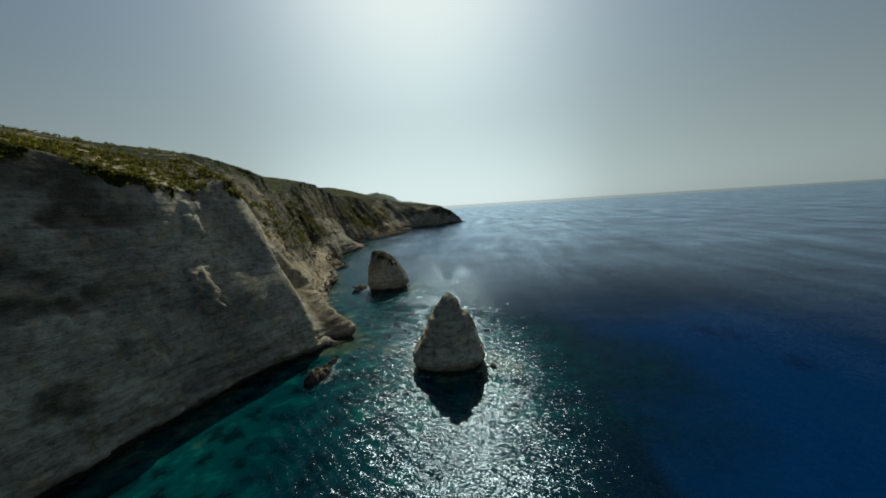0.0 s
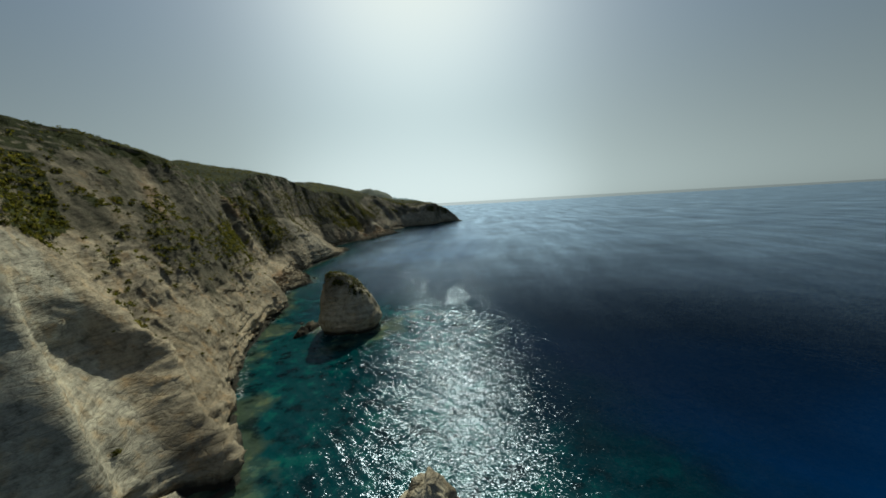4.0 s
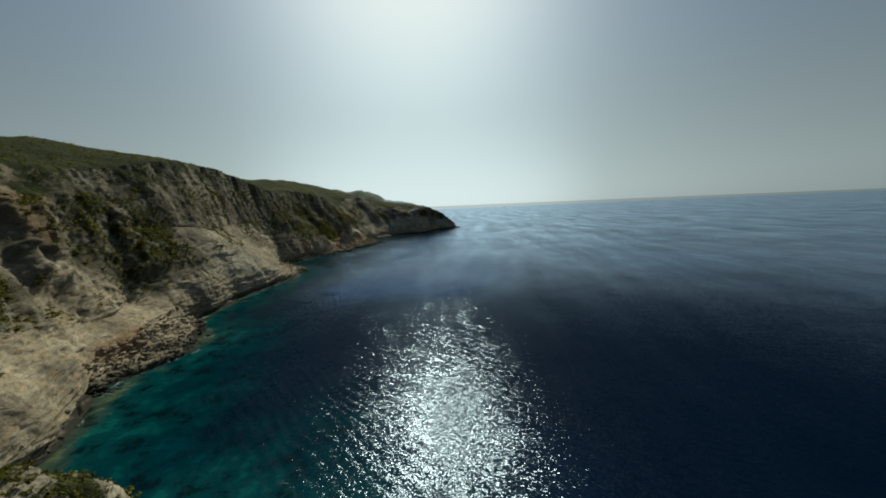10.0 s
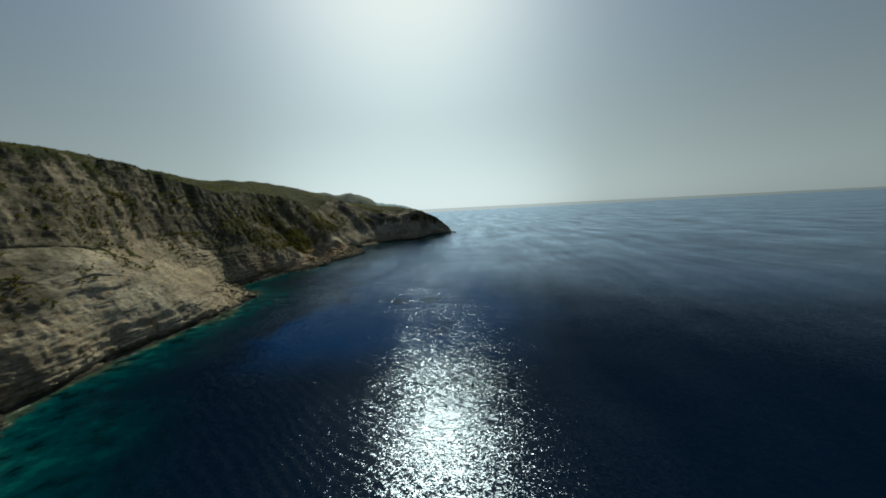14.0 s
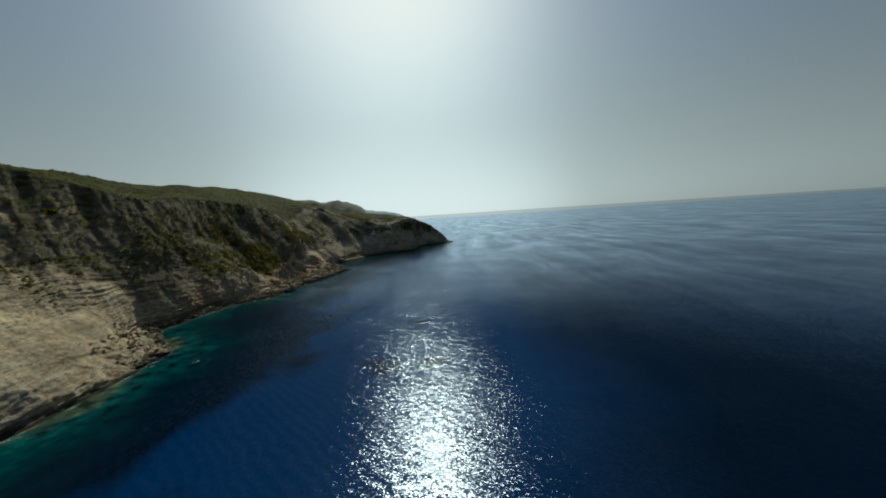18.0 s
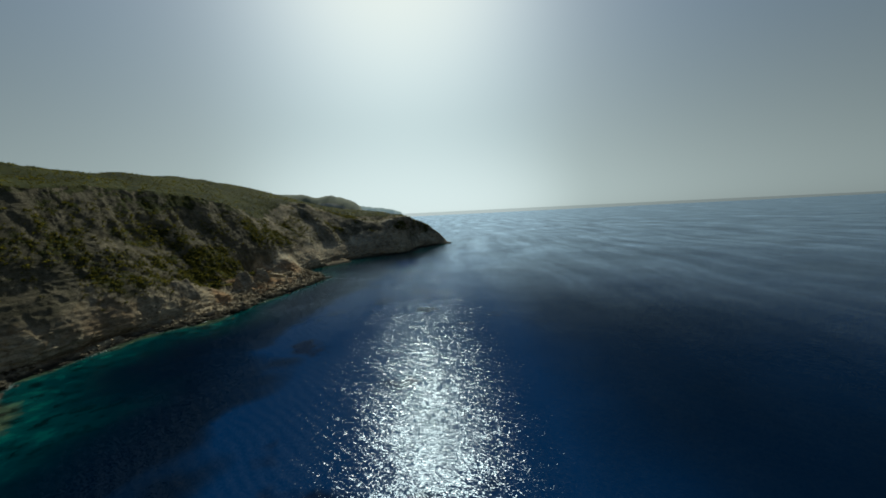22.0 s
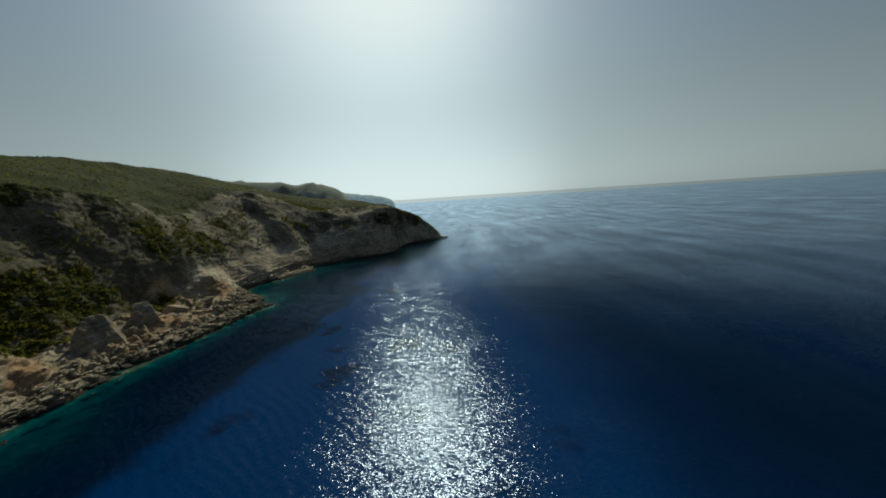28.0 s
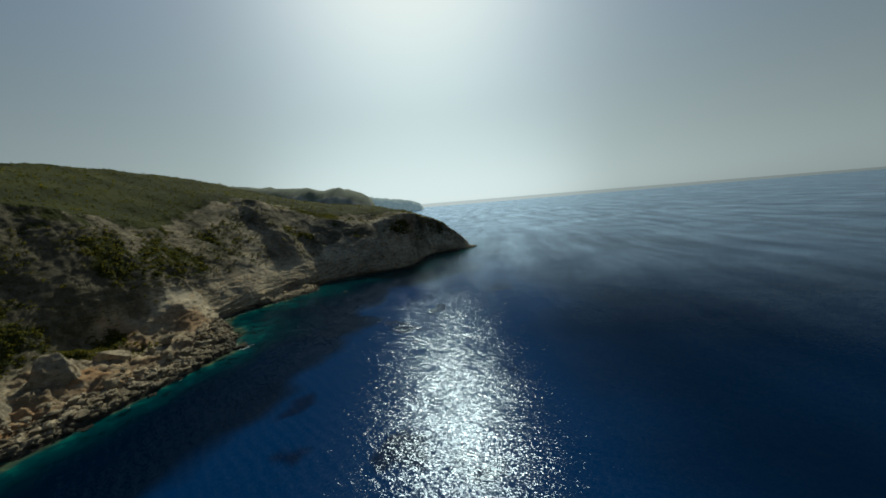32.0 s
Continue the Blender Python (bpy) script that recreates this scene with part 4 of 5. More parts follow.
    weather = np.clip(weather + 0.55 * wet * smoothstep(-0.35, 0.15, n2), 0, 1)
    soil = sum(patch(*row) for row in EARTH) * smoothstep(-0.35, 0.15, n2 + 0.3)
    shore = np.exp(-((st - 826) / 74.0) ** 6) * smoothstep(1.5, 1.8, zz) * (1 - smoothstep(2.5, 2.9, zz))
    weather = np.clip(weather + shore * np.clip(0.15 + 1.0 * n2, 0, 0.6), 0, 1)
    # old terrace walls on the first hill
    walls = smoothstep(0.7, 0.95, np.sin(LAND[..., 2] * 2.1 + n1 * 5)) * (st < 215) * smoothstep(4.1, 4.3, zz) * (1 - smoothstep(5.6, 6, zz)) * smoothstep(-0.15, 0.1, n2)
    scrub = np.clip(scrub - 0.9 * walls, 0, 1)
    # first cliff and cape paled by painted fill light and haze, plus clean scars
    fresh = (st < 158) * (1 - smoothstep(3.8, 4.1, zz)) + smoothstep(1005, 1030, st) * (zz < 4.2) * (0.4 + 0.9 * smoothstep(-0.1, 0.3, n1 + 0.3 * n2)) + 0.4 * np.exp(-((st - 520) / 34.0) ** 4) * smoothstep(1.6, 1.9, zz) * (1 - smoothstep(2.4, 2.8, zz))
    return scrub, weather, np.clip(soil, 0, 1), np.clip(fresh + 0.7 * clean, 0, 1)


SCRUB, WEATHER_SHADE, SOIL, FILL_AND_SCARS = paint_coast()
cliff_mesh = mesh_from("cliff", LAND.reshape(-1, 3), grid_faces(*LAND.shape[:2], flip=True), True)
float_attr(cliff_mesh, "scrub", SCRUB.ravel())
float_attr(cliff_mesh, "weather", WEATHER_SHADE.ravel())
float_attr(cliff_mesh, "soil", SOIL.ravel())
float_attr(cliff_mesh, "fresh", FILL_AND_SCARS.ravel())
cliff_mesh.materials.append(ROCK)
tagged(new("cliff", cliff_mesh), "pale bedded limestone sea cliff under scrub-covered hills", "cliff", kind="structure")


# ---- far headlands ----
def far_headland(x0, x1, y, depth, profile, seed, label, mat):
    """A far cape: its height along x, with a cliff to the sea and a slope behind."""
    xs = np.linspace(x0, x1, 120)
    hz = np.interp(np.linspace(0, 1, 120), *np.array(profile).T)
    rows = []
    for q, k in ((0, 0.0), (0.02, 0.25), (0.05, 0.5), (0.09, 0.68), (0.14, 0.78), (0.22, 0.9), (0.35, 1.0), (0.6, 0.95), (1.0, 0.0)):
        rows.append(np.column_stack([xs, y + depth * q + 0 * xs, hz * k - 2]))
    P = np.stack(rows, 1)
    nz = fbm(P.reshape(-1, 3) * 0.02, 4, seed).reshape(P.shape[:2])
    P[..., 1] += nz * depth * 0.12
    P[..., 2] += nz * 0.10 * P[..., 2]
    me = mesh_from("headland", P.reshape(-1, 3), grid_faces(*P.shape[:2]), True)
    sc = np.broadcast_to(np.array([0, 0, 0.1, 0.2, 0.45, 0.7, 0.9, 1, 1]), P.shape[:2])
    float_attr(me, "scrub", np.clip(sc + nz * 0.5, 0, 1).ravel())
    float_attr(me, "weather", np.full(P.shape[0] * P.shape[1], 0.5))
    me.materials.append(mat)
    return tagged(new("headland", me), label, "headland", kind="structure")


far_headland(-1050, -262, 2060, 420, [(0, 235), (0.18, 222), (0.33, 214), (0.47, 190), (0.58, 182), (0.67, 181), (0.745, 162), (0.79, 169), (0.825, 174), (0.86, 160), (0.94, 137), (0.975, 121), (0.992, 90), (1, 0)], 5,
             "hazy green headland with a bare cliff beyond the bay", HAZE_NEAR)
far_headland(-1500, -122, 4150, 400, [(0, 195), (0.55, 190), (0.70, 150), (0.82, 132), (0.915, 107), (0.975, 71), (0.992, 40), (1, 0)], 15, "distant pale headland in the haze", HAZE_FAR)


# ---- sea ----
def stack_rings(cx, cy, outline, levels, seed, rough, flutes, beds):
    """A sea stack: rings of the outline, shifted and shrunk level by level (height, size, dx, dy), then weathered."""
    n = 84
    ang = np.linspace(0, 2 * np.pi, n, endpoint=False)
    lv = np.array(levels, float)
    zs = np.linspace(lv[0, 0], lv[-1, 0], 64)
    rows = []
    for z in zs:
        k, dx, dy = (np.interp(z, lv[:, 0], lv[:, c]) for c in (1, 2, 3))
        rx, ry, squ = outline
        c, sn = np.cos(ang), np.sin(ang)
        r = (np.abs(c) ** squ + np.abs(sn) ** squ) ** (-1 / squ)
        rows.append(np.column_stack([cx + dx + rx * k * r * c, cy + dy + ry * k * r * sn, np.full(n, z)]))
    P = np.stack(rows, 0)
    top = P[-1].mean(0)
    for q in (0.66, 0.33, 0.02):
        P = np.concatenate([P, (top + (P[63] - top) * q)[None]], 0)
    P = np.concatenate([P, P[:, :1]], 1)
    sh = P.shape[:2]
    nn = -normals(P)
    nn[:, -1] = nn[:, 0]
    flat = P.reshape(-1, 3)
    d = fbm(flat * [0.12, 0.12, 0.05], 4, seed).reshape(sh) * 1.9 + ridged(flat * [0.22, 0.22, 0.3], 4, seed + 5).reshape(sh) * 0.9
    warp = fbm(flat * 0.05, 3, seed + 9).reshape(sh) * 2
    saw = np.abs(((P[..., 2] + warp * 1.6) / 2.9 % 1.0) - 0.35) * smoothstep(-0.3, 0.4, fbm(flat * 0.12, 3, seed + 30)).reshape(sh)
    d = d * rough + ridged(flat * [0.3, 0.3, 0.035], 3, seed + 50).reshape(sh) * flutes + saw * 0.75 * beds + cells(flat * [0.16, 0.16, 0.3], seed + 40).reshape(sh) * 0.35 + fbm(flat * 0.6, 3, seed + 12).reshape(sh) * 0.2
    d = d - 2.8 * np.exp(-((P[..., 2] - 1.0) / 2.1) ** 2)
    crown = smoothstep(zs[-1] * 0.72, zs[-1], P[..., 2])
    d = d + crown * ridged(flat * 0.4, 3, seed + 60).reshape(sh) * 0.8
    P = P + nn * d[..., None]
    P[-18:, :, 2] += fbm(P[-18:].reshape(-1, 3) * 0.7, 3, seed + 70).reshape(P[-18:].shape[:2]) * 0.8
    P[:, -1] = P[:, 0]
    return P


def stack_object(P, label, scrub_above, seed, shoulder=0.0):
    me = mesh_from("rock_pillar", P.reshape(-1, 3), grid_faces(*P.shape[:2]), True)
    flat = P.reshape(-1, 3)
    nz = fbm(flat * 0.3, 3, seed)
    veg = smoothstep(scrub_above - 3, scrub_above + 5, flat[:, 2] + nz * 6 + shoulder * np.clip(flat[:, 0] - flat[:, 0].mean(), -5, 12)) * (0.5 + 0.6 * nz)
    float_attr(me, "scrub", np.clip(veg, 0, 1))
    float_attr(me, "weather", np.clip(0.55 * smoothstep(scrub_above - 6, scrub_above + 4, flat[:, 2] + nz * 8), 0, 1))
    me.materials.append(STACK)
    return tagged(new("rock_pillar", me), label, "sea stack", "sea stacks off the cliff")


STACK_A = stack_rings(1.0, 133.5, (15.0, 12.0, 3.0), [(-4, 1.0, 0, 0), (0, 1.0, 0, 0), (4, 0.95, 0, 0), (8, 0.83, 0.4, 0), (14, 0.66, 1.0, 0), (20.3, 0.46, 1.6, -0.5),
                                                     (21.5, 0.33, 1.0, -0.8), (25, 0.22, 1.0, -1), (27.5, 0.13, 1.0, -1)], 101, 0.55, 0.75, 1.0)
stack_object(STACK_A, "tall pale limestone sea stack with a pointed top", 60, 3)
STACK_B = stack_rings(-44.0, 270.5, (16.6, 13.5, 2.6), [(-4, 1.03, 0, 0), (0, 1.0, 0, 0), (7, 0.95, -0.6, 0), (13, 0.84, -1.8, 0), (20, 0.66, -3.4, 0),
                                                       (25, 0.49, -4.6, 0), (28.5, 0.33, -6.2, 0), (30, 0.2, -7.2, 0)], 202, 0.6, 0.35, 1.0)
stack_object(STACK_B, "broad pale limestone sea stack with a scrubby sloping top", 23, 9, 0.55)


def build_sea():
    def axis(a, b, step, lo, hi):
        core = np.arange(a, b + 0.1, step)
        g = [step]
        while sum(g) < hi - b:
            g.append(g[-1] * 1.35)
        up = b + np.cumsum(g)
        g = [step]
        while sum(g) < a - lo:
            g.append(g[-1] * 1.35)
        down = a - np.cumsum(g)
        return np.concatenate([down[::-1], core, up])
    xs, ys = axis(-200, 160, 2.0, -9000, 9000), axis(40, 1240, 2.5, -6000, 9000)
    X, Y = np.meshgrid(xs, ys, indexing="xy")
    pts = np.stack([X.ravel(), Y.ravel()], 1)
    shore = np.concatenate([line(WATER, np.arange(-250, 1500, 3.0), 5.0), STACK_A[4, :, :2][::6], STACK_B[4, :, :2][::6]])
    dist = np.full(len(pts), 400.0)
    close = (pts[:, 0] > -420) & (pts[:, 0] < 420) & (pts[:, 1] > -300) & (pts[:, 1] < 1700)
    idx = np.nonzero(close)[0]
    for part_idx in np.array_split(idx, 40):
        q = pts[part_idx]
        dist[part_idx] = np.sqrt(((q[:, None, :] - shore[None]) ** 2).sum(2)).min(1)
    me = mesh_from("sea", np.column_stack([pts, np.zeros(len(pts))]), grid_faces(len(ys), len(xs)), True)
    slow = 1 - 0.5 * (1 - smoothstep(190, 320, pts[:, 1])) * (1 - smoothstep(15, 45, pts[:, 0]))
    raw = dist
    dist = np.where(dist > 8, 8 + (dist - 8) * slow, dist)
    float_attr(me, "shore", dist * (1 + 0.5 * smoothstep(330, 470, pts[:, 1]) + 1.6 * smoothstep(720, 765, pts[:, 1]) * (1 - smoothstep(855, 885, pts[:, 1]))))
    q3 = np.column_stack([pts, np.zeros(len(pts))])
    wob = fbm(q3 * 0.012, 4, 5) * 26
    x, y = pts[:, 0] + wob, pts[:, 1] + fbm(q3 * 0.012, 4, 9) * 26
    ragged = fbm(q3 * 0.045, 3, 12) * 16
    # sand patches; their fade to the right paints lens vignetting into the water
    start = smoothstep(47, 56, pts[:, 0] + 0.3 * wob) * (1 - smoothstep(140, 205, y)) * (1 - 0.75 * smoothstep(85, 200, x))
    later = smoothstep(430, 540, y) * smoothstep(66, 88, raw + wob * 1.1 + ragged) * (1 - smoothstep(25, 110, x - 25 * smoothstep(560, 680, y)) * 0.8)
    float_attr(me, "sand", np.clip(start + later + 0.12 - 0.13 * smoothstep(430, 520, y) * (1 - smoothstep(60, 85, raw)) - 0.14 * smoothstep(290, 340, y) * (1 - smoothstep(430, 500, y)) - 0.28 * smoothstep(25, 110, x) * smoothstep(200, 300, y) * (1 - 0.55 * smoothstep(470, 600, y)), -0.1, 1))
    # smooth slicks: a wedge off the broad stack, then an old wake along the coast
    wx = pts[:, 0] + fbm(q3 * 0.03, 3, 15) * 5
    left = np.interp(pts[:, 1], [280, 340, 373, 404, 447, 520], [0, -4, -9, -14, -29, -30])
    right = np.interp(pts[:, 1], [280, 336, 384, 454, 520], [2, 12, 24, 22, 24])
    wedge = smoothstep(-2, 3, wx - left) * (1 - smoothstep(-2, 3, wx - right)) * smoothstep(275, 310, pts[:, 1]) * (1 - smoothstep(480, 540, pts[:, 1]))
    track = np.interp(pts[:, 1], [440, 560, 640, 700, 760, 830, 940, 1120], [12, 15, 20, 24, 24, 22, 34, 75])
    wake = np.exp(-((pts[:, 0] + fbm(q3 * 0.02, 3, 19) * 4 - track) / 3.2) ** 2) * smoothstep(440, 500, pts[:, 1]) * (1 - smoothstep(960, 1100, pts[:, 1]))
    float_attr(me, "slick", np.clip(wedge + 0.5 * wake, 0, 1))
    me.materials.append(SEA)
    return tagged(new("sea", me), "deep blue rippled sea, turquoise over the shallows", "sea", kind="structure")


build_sea()


# ---- boulders and rocks ----
def boulder_mesh(seed):
    """A broken block of bedded limestone, about one metre in radius."""
    bm = bmesh.new()
    bmesh.ops.create_icosphere(bm, subdivisions=3, radius=1.0)
    co = np.array([v.co[:] for v in bm.verts])
    rng = np.random.RandomState(seed)
    for _ in range(13):
        d = rng.normal(size=3)
        d /= np.linalg.norm(d)
        lim = rng.uniform(0.46, 0.76)
        over = np.clip(co @ d - lim, 0, None)
        co -= over[:, None] * d * 0.92
    co += co / np.linalg.norm(co, axis=1, keepdims=True) * (fbm(co * 1.6 + seed * 9, 3, seed) * 0.14 + fbm(co * 5 + seed, 2, seed + 3) * 0.05)[:, None]
    co *= rng.uniform([0.85, 0.7, 0.5], [1.3, 1.05, 0.8])
    for v, c in zip(bm.verts, co):
        v.co = c
    me = bpy.data.meshes.new("boulder")
    bm.to_mesh(me)
    bm.free()
    me.materials.append(BOULDER)
    return me


BOULDERS = [boulder_mesh(k) for k in range(9)]


def place_boulder(x, y, z, size, rng, label, group, tall=1.0):
    ob = new("boulder", BOULDERS[rng.randint(len(BOULDERS))])
    ob.location = (x, y, z)
    ob.rotation_euler = (rng.uniform(-0.35, 0.35), rng.uniform(-0.35, 0.35), rng.uniform(0, 6.28))
    ob.scale = (size * rng.uniform(0.85, 1.25), size, size * tall * rng.uniform(0.7, 1.1))
    return tagged(ob, label, "boulder", group)


rng = np.random.RandomState(11)
BANKS = [(352, 432, 48, 0.7, 2.7), (580, 655, 30, 0.7, 2.3), (655, 712, 6, 0.5, 1.3), (716, 752, 26, 0.6, 2.4), (752, 905, 84, 0.7, 3.4), (950, 992, 16, 0.7, 2.3), (1185, 1212, 5, 0.8, 2.2),
         (205, 340, 6, 0.5, 1.3), (500, 570, 4, 0.5, 1.2)]
WET = []
for s0, s1, count, lo, hi in BANKS:
    for _ in range(count):
        s = rng.uniform(s0, s1)
        si = int(np.argmin(np.abs(STN - s)))
        w = line(WATER, s, 5.0)
        width = float(line(SHELF, s, 5.0)[0])
        size = lo + (hi - lo) * rng.uniform() ** 2.2
        if rng.uniform() < 0.35:
            m_ = line(MID, s)[:2]
            out = (w - m_) / np.linalg.norm(w - m_)
            q = w + out * rng.uniform(0.0, 5.0)
            z = -0.25 * size
            WET.append((q[0], q[1], size))
            place_boulder(q[0], q[1], z, size, rng, "dark wet limestone boulder in the shallows", "boulders along the shore")
        else:
            vi = int(np.argmin(np.abs(ZONE - (1.0 + rng.uniform(0.05, 1.1)))))
            q = LAND[si, vi]
            place_boulder(q[0], q[1], q[2] + size * 0.18, size, rng, "pale broken limestone boulder on the rock shelf", "boulders along the shore")
# lone rocks off the cliff
for x, y, size, tall, label in [(18.5, 127.5, 2.2, 0.7, "small rock beside the pointed sea stack"), (-76, 280, 2.4, 0.5, "low brown rock beside the broad sea stack"),
                                (-110, 585, 2.2, 0.5, "rock awash off the shelf"), (-55.5, 973, 2.0, 0.6, "rock awash off the shelf"),
                                (-117, 729, 1.8, 0.4, "rock awash off the shelf"), (-27.5, 274, 2.4, 0.7, "wet rock at the foot of the broad sea stack"),
                                (-85, 866, 4.4, 0.75, "large flat boulder at the point of the shelf"), (-93, 853, 3.6, 0.7, "large flat boulder at the point of the shelf")]:
    place_boulder(x, y, -0.1 * size, size, rng, label, "rocks awash", tall)
    WET.append((x, y, size))


def reef(ax, ay, bx, by, width, height, seed, label):
    """A long low ridge of rock just above the water."""
    nu, nv = 60, 22
    u, v = np.meshgrid(np.linspace(0, 1, nu), np.linspace(-1, 1, nv), indexing="ij")
    run = np.array([bx - ax, by - ay])
    side = np.array([-run[1], run[0]]) / np.linalg.norm(run)
    wide = width * (0.35 + 0.65 * np.sin(math.pi * np.clip(u, 0.02, 0.98)) ** 0.6)
    x = ax + run[0] * u + side[0] * v * wide
    y = ay + run[1] * u + side[1] * v * wide
    flat = np.stack([x, y, 0 * x], -1).reshape(-1, 3)
    rough = 0.75 + 0.6 * ridged(flat * [0.22, 0.22, 0], 4, seed).reshape(x.shape) + 0.25 * cells(flat * [0.6, 0.6, 0], seed + 7).reshape(x.shape)
    z = height * (1 - np.abs(v) ** 1.6) * np.sin(math.pi * u) ** 0.4 * rough - 0.9
    me = mesh_from("reef_rock", np.stack([x, y, z], -1).reshape(-1, 3), grid_faces(nu, nv, flip=True), True)
    me.materials.append(BOULDER)
    for k in np.linspace(0.1, 0.9, 6):
        WET.append((ax + run[0] * k, ay + run[1] * k, width))
    return tagged(new("reef_rock", me), label, "rock", "rocks awash")


reef(-53.0, 121.0, -49.0, 135, 4.4, 5.4, 5, "long low wet rock awash below the shaded cliff")
reef(-50.5, 134.5, -48.0, 143.5, 2.2, 2.6, 6, "long low wet rock awash below the shaded cliff")
reef(-71, 258, -65.5, 279, 4.4, 4.0, 7, "long brown rock ridge beside the broad sea stack")
# fallen blocks strewn over the broken slope
for _ in range(40):
    si = int(np.argmin(np.abs(STN - rng.uniform(762, 905))))
    vi = int(np.argmin(np.abs(ZONE - rng.uniform(1.25, 2.2))))
    q, size = LAND[si, vi], 0.9 + 2.6 * rng.uniform() ** 2.4
    place_boulder(q[0], q[1], q[2] + 0.25 * size, size, rng, "angular limestone block fallen from the cliff", "fallen blocks", 1.15)
# undercut blocks on the broken slope
for x, y, z, size in [(-131, 842, 9, 6.5), (-124, 828, 5.5, 4.0), (-128, 868, 7, 4.4), (-118, 880, 5, 3.6)]:
    place_boulder(x, y, z, size, rng, "house-sized limestone block on the broken slope", "fallen blocks", 1.2)


# ---- outcrops ----
def outcrop(x, y, z, half, top, seed, label):
    """A blunt pyramid of massive rock: sheer towards the sea, split by joints."""
    rng = np.random.RandomState(seed)
    bm = bmesh.new()
    bmesh.ops.create_icosphere(bm, subdivisions=6, radius=1.0)
    d = np.array([v.co[:] for v in bm.verts])
    d /= np.linalg.norm(d, axis=1, keepdims=True)
    planes = [((0.80, -0.52, 0.22), 0.62), ((0.25, -0.9, 0.40), 0.74), ((0.62, 0.55, 0.55), 0.66), ((-0.3, 0.75, 0.55), 0.72), ((-0.75, -0.35, 0.5), 0.74), ((0.5, -0.35, 0.78), 0.68),
              ((-0.2, 0.0, 1.0), 0.92), ((-1.0, 0.1, 0.1), 0.9), ((0.0, 0.0, -1.0), 0.7)]
    r = np.full(len(d), 9.0)
    for n, h in planes:
        n = np.array(n) + rng.uniform(-0.1, 0.1, 3)
        n /= np.linalg.norm(n)
        c = d @ n
        r = np.minimum(r, np.where(c > 0.05, h * rng.uniform(0.92, 1.08) / np.maximum(c, 0.05), 9.0))
    co = d * np.minimum(r, 1.5)[:, None] * [half[0], half[1], top - z]
    w = co + np.array([x, y, z])
    jolt = fbm(w * 0.1, 3, seed)[:, None]
    rough = cells(w * [0.09, 0.09, 0.07] + jolt * 0.7, seed + 1) * 0.55 + cells(w * [0.25, 0.25, 0.3] + jolt, seed + 2) * 0.22 + ridged(w * [0.22, 0.22, 0.12], 4, seed + 3) * 0.5 + fbm(w * 0.7, 3, seed + 4) * 0.15
    co = co + d * rough[:, None]
    for v, c in zip(bm.verts, co):
        v.co = c
    me = bpy.data.meshes.new("outcrop")
    bm.to_mesh(me)
    bm.free()
    me.polygons.foreach_set("use_smooth", [True] * len(me.polygons))
    me.materials.append(OUTCROP)
    ob = new("outcrop", me)
    ob.location = (x, y, z)
    return tagged(ob, label, "outcrop", "grey outcrops above the shelf")


outcrop(-160, 748, 5, (15, 17), 30, 3, "broad grey limestone outcrop leaning on the cliff foot")
outcrop(-140, 795, 5, (12.5, 13.5), 24, 5, "grey limestone outcrop between pale gullies above the shelf")
outcrop(-136, 820, 6, (9.5, 9.5), 24, 9, "pointed grey limestone outcrop above the rock shelf")


# ---- rubble ----
def build_rubble():
    """Loose stones and broken slabs strewn over the shelves."""
    r = np.random.RandomState(31)
    bm = bmesh.new()
    bmesh.ops.create_icosphere(bm, subdivisions=1, radius=1.0)
    base = np.array([v.co[:] for v in bm.verts])
    tris = np.array([[v.index for v in f.verts] for f in bm.faces])
    bm.free()
    vs, fs, n0 = [], [], 0
    for s0, s1, count in ((352, 432, 1100), (580, 655, 600), (660, 714, 100), (714, 752, 700), (752, 912, 3200), (950, 992, 220), (1190, 1212, 50), (200, 340, 120)):
        for _ in range(count):
            si = int(np.argmin(np.abs(STN - r.uniform(s0, s1))))
            vi = int(np.argmin(np.abs(ZONE - (1.05 + r.uniform() ** 1.3 * (1.05 if s0 == 752 else 1.35)))))
            q = LAND[si, vi] + r.normal(size=3) * [0.8, 0.8, 0]
            size = 0.25 + (1.7 if s0 == 752 else 1.3) * r.uniform() ** 3
            sc = size * r.uniform([0.8, 0.6, 0.4], [1.5, 1.1, 0.8])
            c = base * (1 + r.uniform(-0.28, 0.28, (len(base), 1))) * sc
            a = r.uniform(0, 6.28)
            c = np.column_stack([c[:, 0] * math.cos(a) - c[:, 1] * math.sin(a), c[:, 0] * math.sin(a) + c[:, 1] * math.cos(a), c[:, 2]])
            vs.append(c + q + [0, 0, size * 0.15])
            fs.append(tris + n0)
            n0 += len(base)
    me = mesh_from("rubble", np.concatenate(vs), np.concatenate(fs))
    me.materials.append(BOULDER)
    return tagged(new("rubble", me), "loose pale limestone rubble on the shore shelf", "rubble", kind="stuff")


build_rubble()


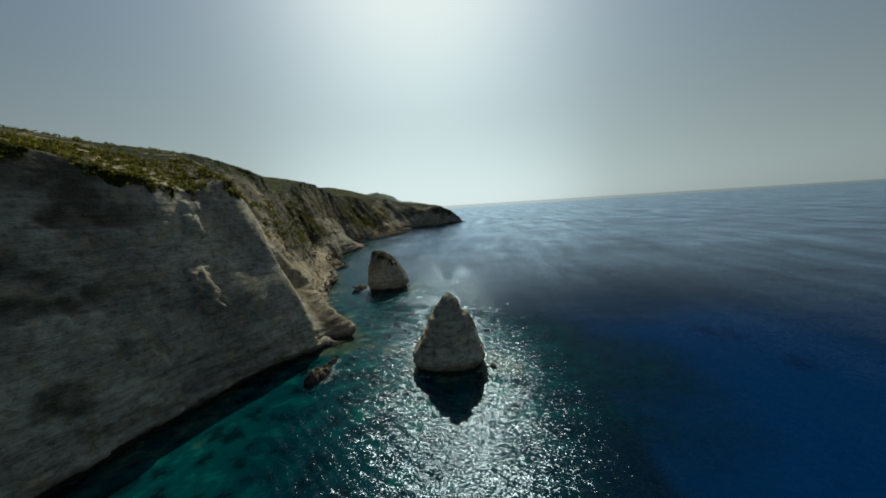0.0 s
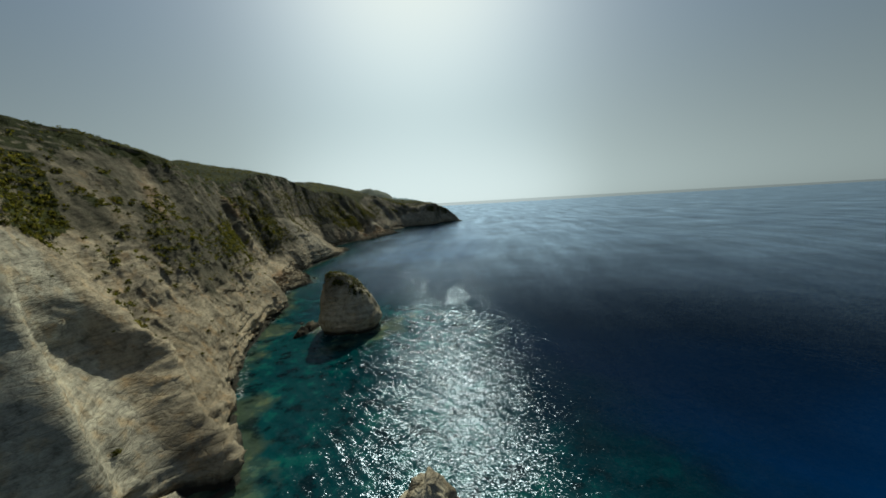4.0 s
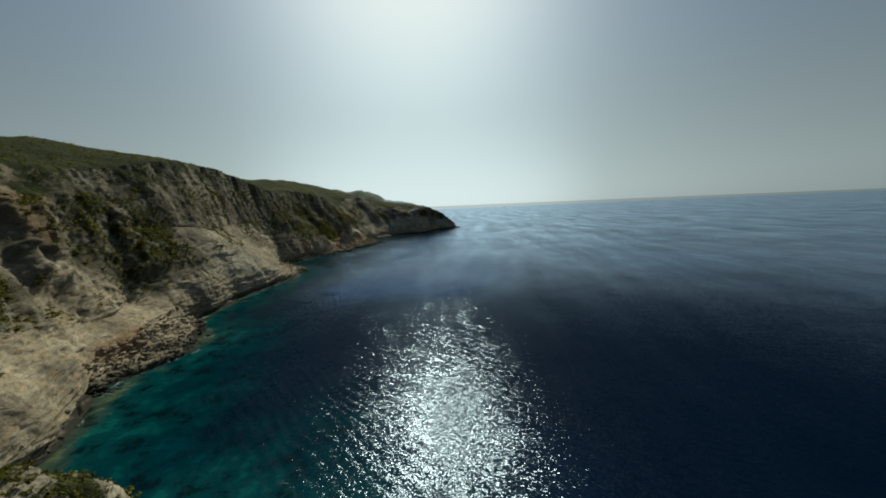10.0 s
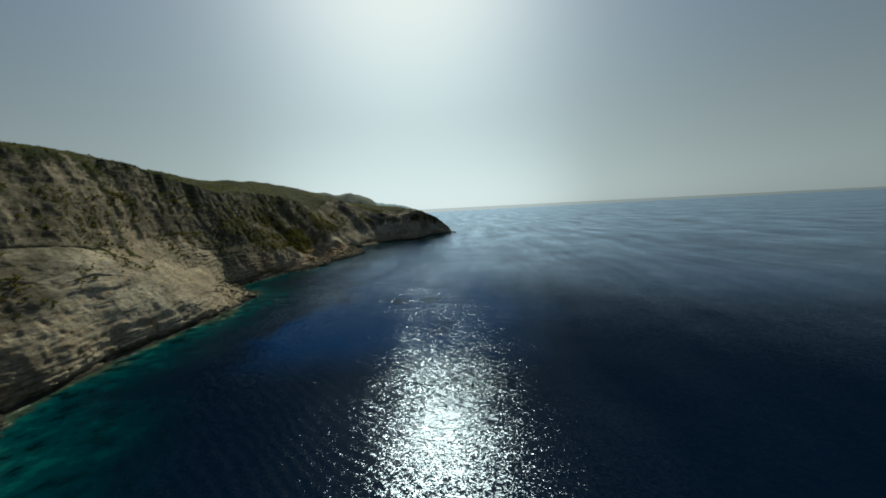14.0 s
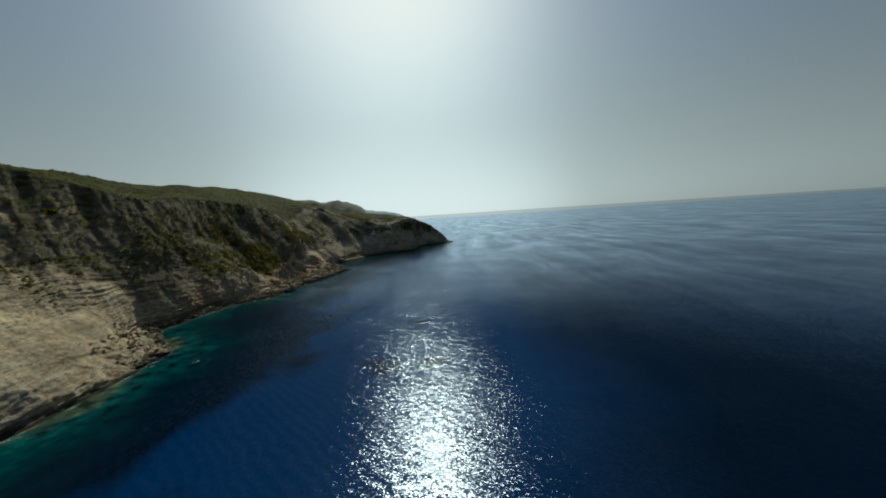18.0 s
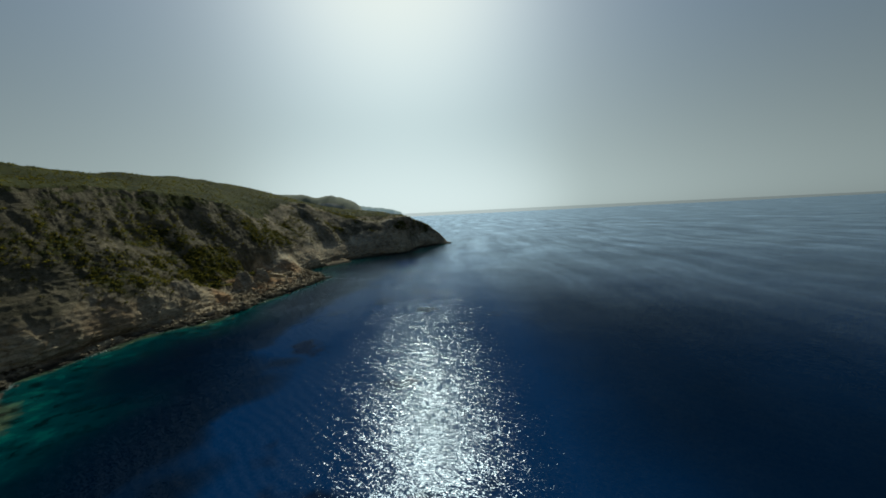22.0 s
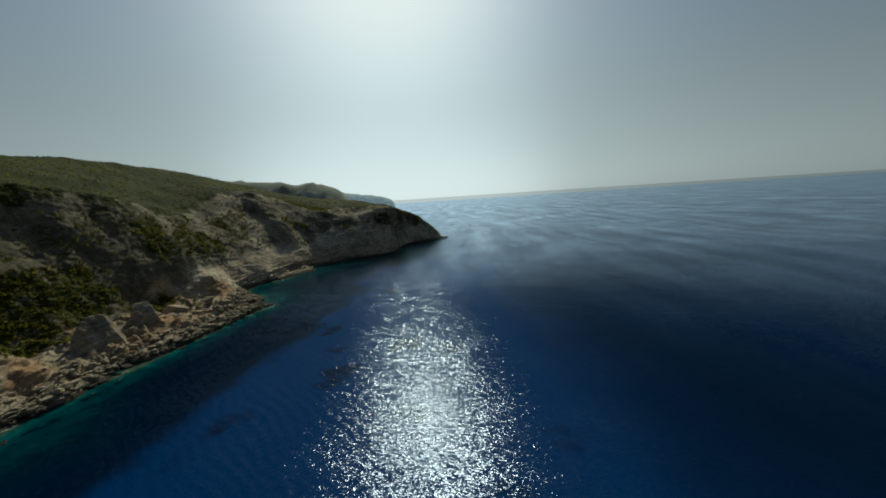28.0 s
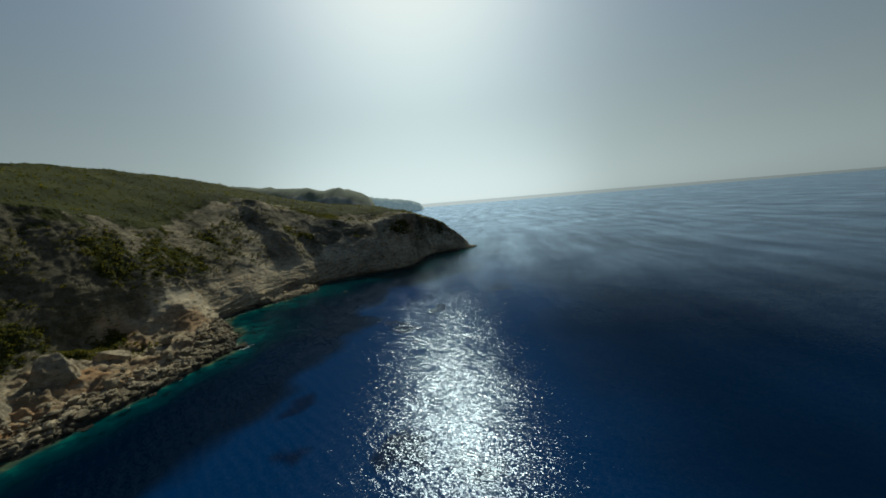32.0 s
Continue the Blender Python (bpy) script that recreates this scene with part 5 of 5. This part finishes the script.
# ---- foam ----
def build_foam():
    r = np.random.RandomState(5)
    vs, fs = [], []

    def patch(x, y, rad, turn, long):
        n = 14
        a = np.linspace(0, 2 * np.pi, n, endpoint=False)
        rr = rad * r.uniform(0.55, 1.1, n)
        px, py = rr * np.cos(a) * long, rr * np.sin(a)
        c, s_ = math.cos(turn), math.sin(turn)
        base = len(vs)
        vs.append((x, y, 0.05))
        for k in range(n):
            vs.append((x + px[k] * c - py[k] * s_, y + px[k] * s_ + py[k] * c, 0.05))
        for k in range(n):
            fs.append((base, base + 1 + k, base + 1 + (k + 1) % n))
    for x, y, size in WET:
        if r.uniform() < 0.45:
            patch(x + size * r.uniform(0.4, 0.9), y + size * r.uniform(-0.7, 0.2), size * r.uniform(0.5, 0.9), r.uniform(0, 3), 1.5)
    for s in np.arange(190, 1200, 6.0):
        if r.uniform() < 0.33:
            w, w2 = line(WATER, s, 5.0), line(WATER, s + 3, 5.0)
            d = w2 - w
            patch(w[0] + 0.8, w[1], r.uniform(0.6, 1.5), math.atan2(d[1], d[0]), 3.0)
    for P_, k in ((STACK_A, 8), (STACK_B, 10)):
        for q in r.choice(84, k, replace=False):
            patch(P_[4, q, 0], P_[4, q, 1], r.uniform(0.8, 1.6), r.uniform(0, 3), 1.8)
    me = mesh_from("foam", np.array(vs), np.array(fs))
    me.materials.append(FOAM)
    return tagged(new("foam", me), "thin white foam round the rocks", "foam", kind="stuff")


foam = build_foam()


# ---- scrub ----
def clump_batch(name, centres, radii, plates, seed, label):
    """Low bushes: each a loose dome of small leaf plates."""
    r = np.random.RandomState(seed)
    n = len(centres)
    d = r.normal(size=(n, plates, 3))
    d /= np.linalg.norm(d, axis=2, keepdims=True)
    d[..., 2] = np.abs(d[..., 2]) * 0.8
    pos = centres[:, None] + d * (radii[:, None, None] * r.uniform(0.45, 1.0, (n, plates, 1)))
    nrm = d + r.normal(size=d.shape) * 0.5
    t1 = np.cross(nrm, r.normal(size=d.shape))
    t1 /= np.linalg.norm(t1, axis=2, keepdims=True) + 1e-6
    t2 = np.cross(nrm, t1)
    t2 /= np.linalg.norm(t2, axis=2, keepdims=True) + 1e-6
    k = radii[:, None, None] * r.uniform(0.28, 0.5, (n, plates, 1))
    quad = np.stack([pos - t1 * k, pos - t2 * k * 0.6, pos + t1 * k, pos + t2 * k * 0.6], 2)
    verts = quad.reshape(-1, 3)
    me = mesh_from(name, verts, np.arange(len(verts)).reshape(-1, 4))
    me.materials.append(LEAF)
    return tagged(new(name, me), label, "scrub", kind="stuff")


def scatter_scrub():
    r = np.random.RandomState(3)
    A = LAND[:-1, :-1]
    area = np.linalg.norm(np.cross(LAND[1:, :-1] - A, LAND[:-1, 1:] - A), axis=2)
    w = area * SCRUB[:-1, :-1] ** 1.5
    zz = np.broadcast_to(ZONE[None, :-1], w.shape)
    st = np.broadcast_to(STN[:-1, None], w.shape)
    for name, label, mask, n, lo, hi, plates in (
            ("cliff_scrub", "dark green maquis clinging to the cliff ledges", (zz < 4.6) & (st > 20) & (st < 1215), 13000, 0.5, 1.5, 13),
            ("hill_scrub", "olive green maquis over the hilltop", (zz >= 4.6) & (zz < 6.3) & (st > 20) & (st < 1240), 26000, 0.5, 1.5, 9)):
        p = (w * mask).ravel()
        idx = r.choice(len(p), n, p=p / p.sum())
        i, j = np.unravel_index(idx, w.shape)
        u, v = r.uniform(size=(n, 1)), r.uniform(size=(n, 1))
        c = A[i, j] + (LAND[i + 1, j] - A[i, j]) * u + (LAND[i, j + 1] - A[i, j]) * v
        clump_batch(name, c, r.uniform(lo, hi, n) * (0.7 + 0.6 * r.uniform(size=n)), plates, 9, label)
    # tufts on the broad stack
    m = (STACK_B[..., 2] + 0.55 * np.clip(STACK_B[..., 0] + 48, -5, 12) > 23) & (NRM_B[..., 2] > 0.1)
    pts = STACK_B[m]
    pts = pts[r.choice(len(pts), 280)] + r.normal(size=(280, 3)) * 0.2
    clump_batch("stack_scrub", pts, r.uniform(0.3, 1.0, 280), 12, 4, "dark scrub on top of the broad sea stack")


NRM_B = -normals(STACK_B)
scatter_scrub()


# ---- single bushes on the bare rock ----
def bush():
    root = tagged(new("bush"), "single rounded green bush on bare pale rock", "bush", "bushes on the cliff")
    r = np.random.RandomState(8)
    n = 160
    d = r.normal(size=(n, 3))
    d /= np.linalg.norm(d, axis=1, keepdims=True)
    d[:, 2] = np.abs(d[:, 2]) * 0.75 + 0.15
    pos = d * r.uniform(0.5, 1.0, (n, 1)) * (1 + 0.25 * fbm(d * 2, 2, 4))[:, None]
    t1 = np.cross(d + r.normal(size=d.shape) * 0.6, r.normal(size=d.shape))
    t1 /= np.linalg.norm(t1, axis=1, keepdims=True)
    t2 = np.cross(d, t1)
    k = r.uniform(0.12, 0.24, (n, 1))
    verts = np.stack([pos - t1 * k, pos - t2 * k * 0.6, pos + t1 * k, pos + t2 * k * 0.6], 1).reshape(-1, 3)
    me = mesh_from("crown", verts, np.arange(n * 4).reshape(-1, 4))
    me.materials.append(LEAF)
    new("crown", me).parent = root
    bm = bmesh.new()
    bmesh.ops.create_cone(bm, segments=7, radius1=0.12, radius2=0.06, depth=0.9, cap_ends=True)
    bmesh.ops.translate(bm, verts=bm.verts, vec=(0, 0, 0.1))
    tm = bpy.data.meshes.new("stem")
    bm.to_mesh(tm)
    bm.free()
    tm.materials.append(BARK)
    new("stem", tm).parent = root
    return root


BARK, bn_, bl_, bb_ = material("bark")
bl_.new(ramp(bn_, bl_, add(bn_, bl_, "TexNoise", Scale=9.0, Detail=5.0).outputs[0], [(0.3, (0.05, 0.035, 0.022)), (0.7, (0.14, 0.11, 0.08))]), bb_.inputs["Base Color"])
first = bush()
rng = np.random.RandomState(21)
spots = []
for _ in range(90):
    s = rng.uniform(150, 345)
    si = int(np.argmin(np.abs(STN - s)))
    cand = np.nonzero((ZONE > 2.3) & (ZONE < 4.4) & (NRM[si, :, 2] > 0.25))[0]
    if len(cand):
        spots.append(LAND[si, rng.choice(cand)])
for k, q in enumerate(spots):
    size = 0.5 + 1.1 * rng.uniform() ** 2
    m = pose(q[0], q[1], q[2] - 0.1, 0, 0, rng.uniform(0, 360))
    ob = first if k == 0 else copy_thing(first, m)
    ob.matrix_basis = m @ Matrix.Diagonal((size, size, size * 0.8, 1))
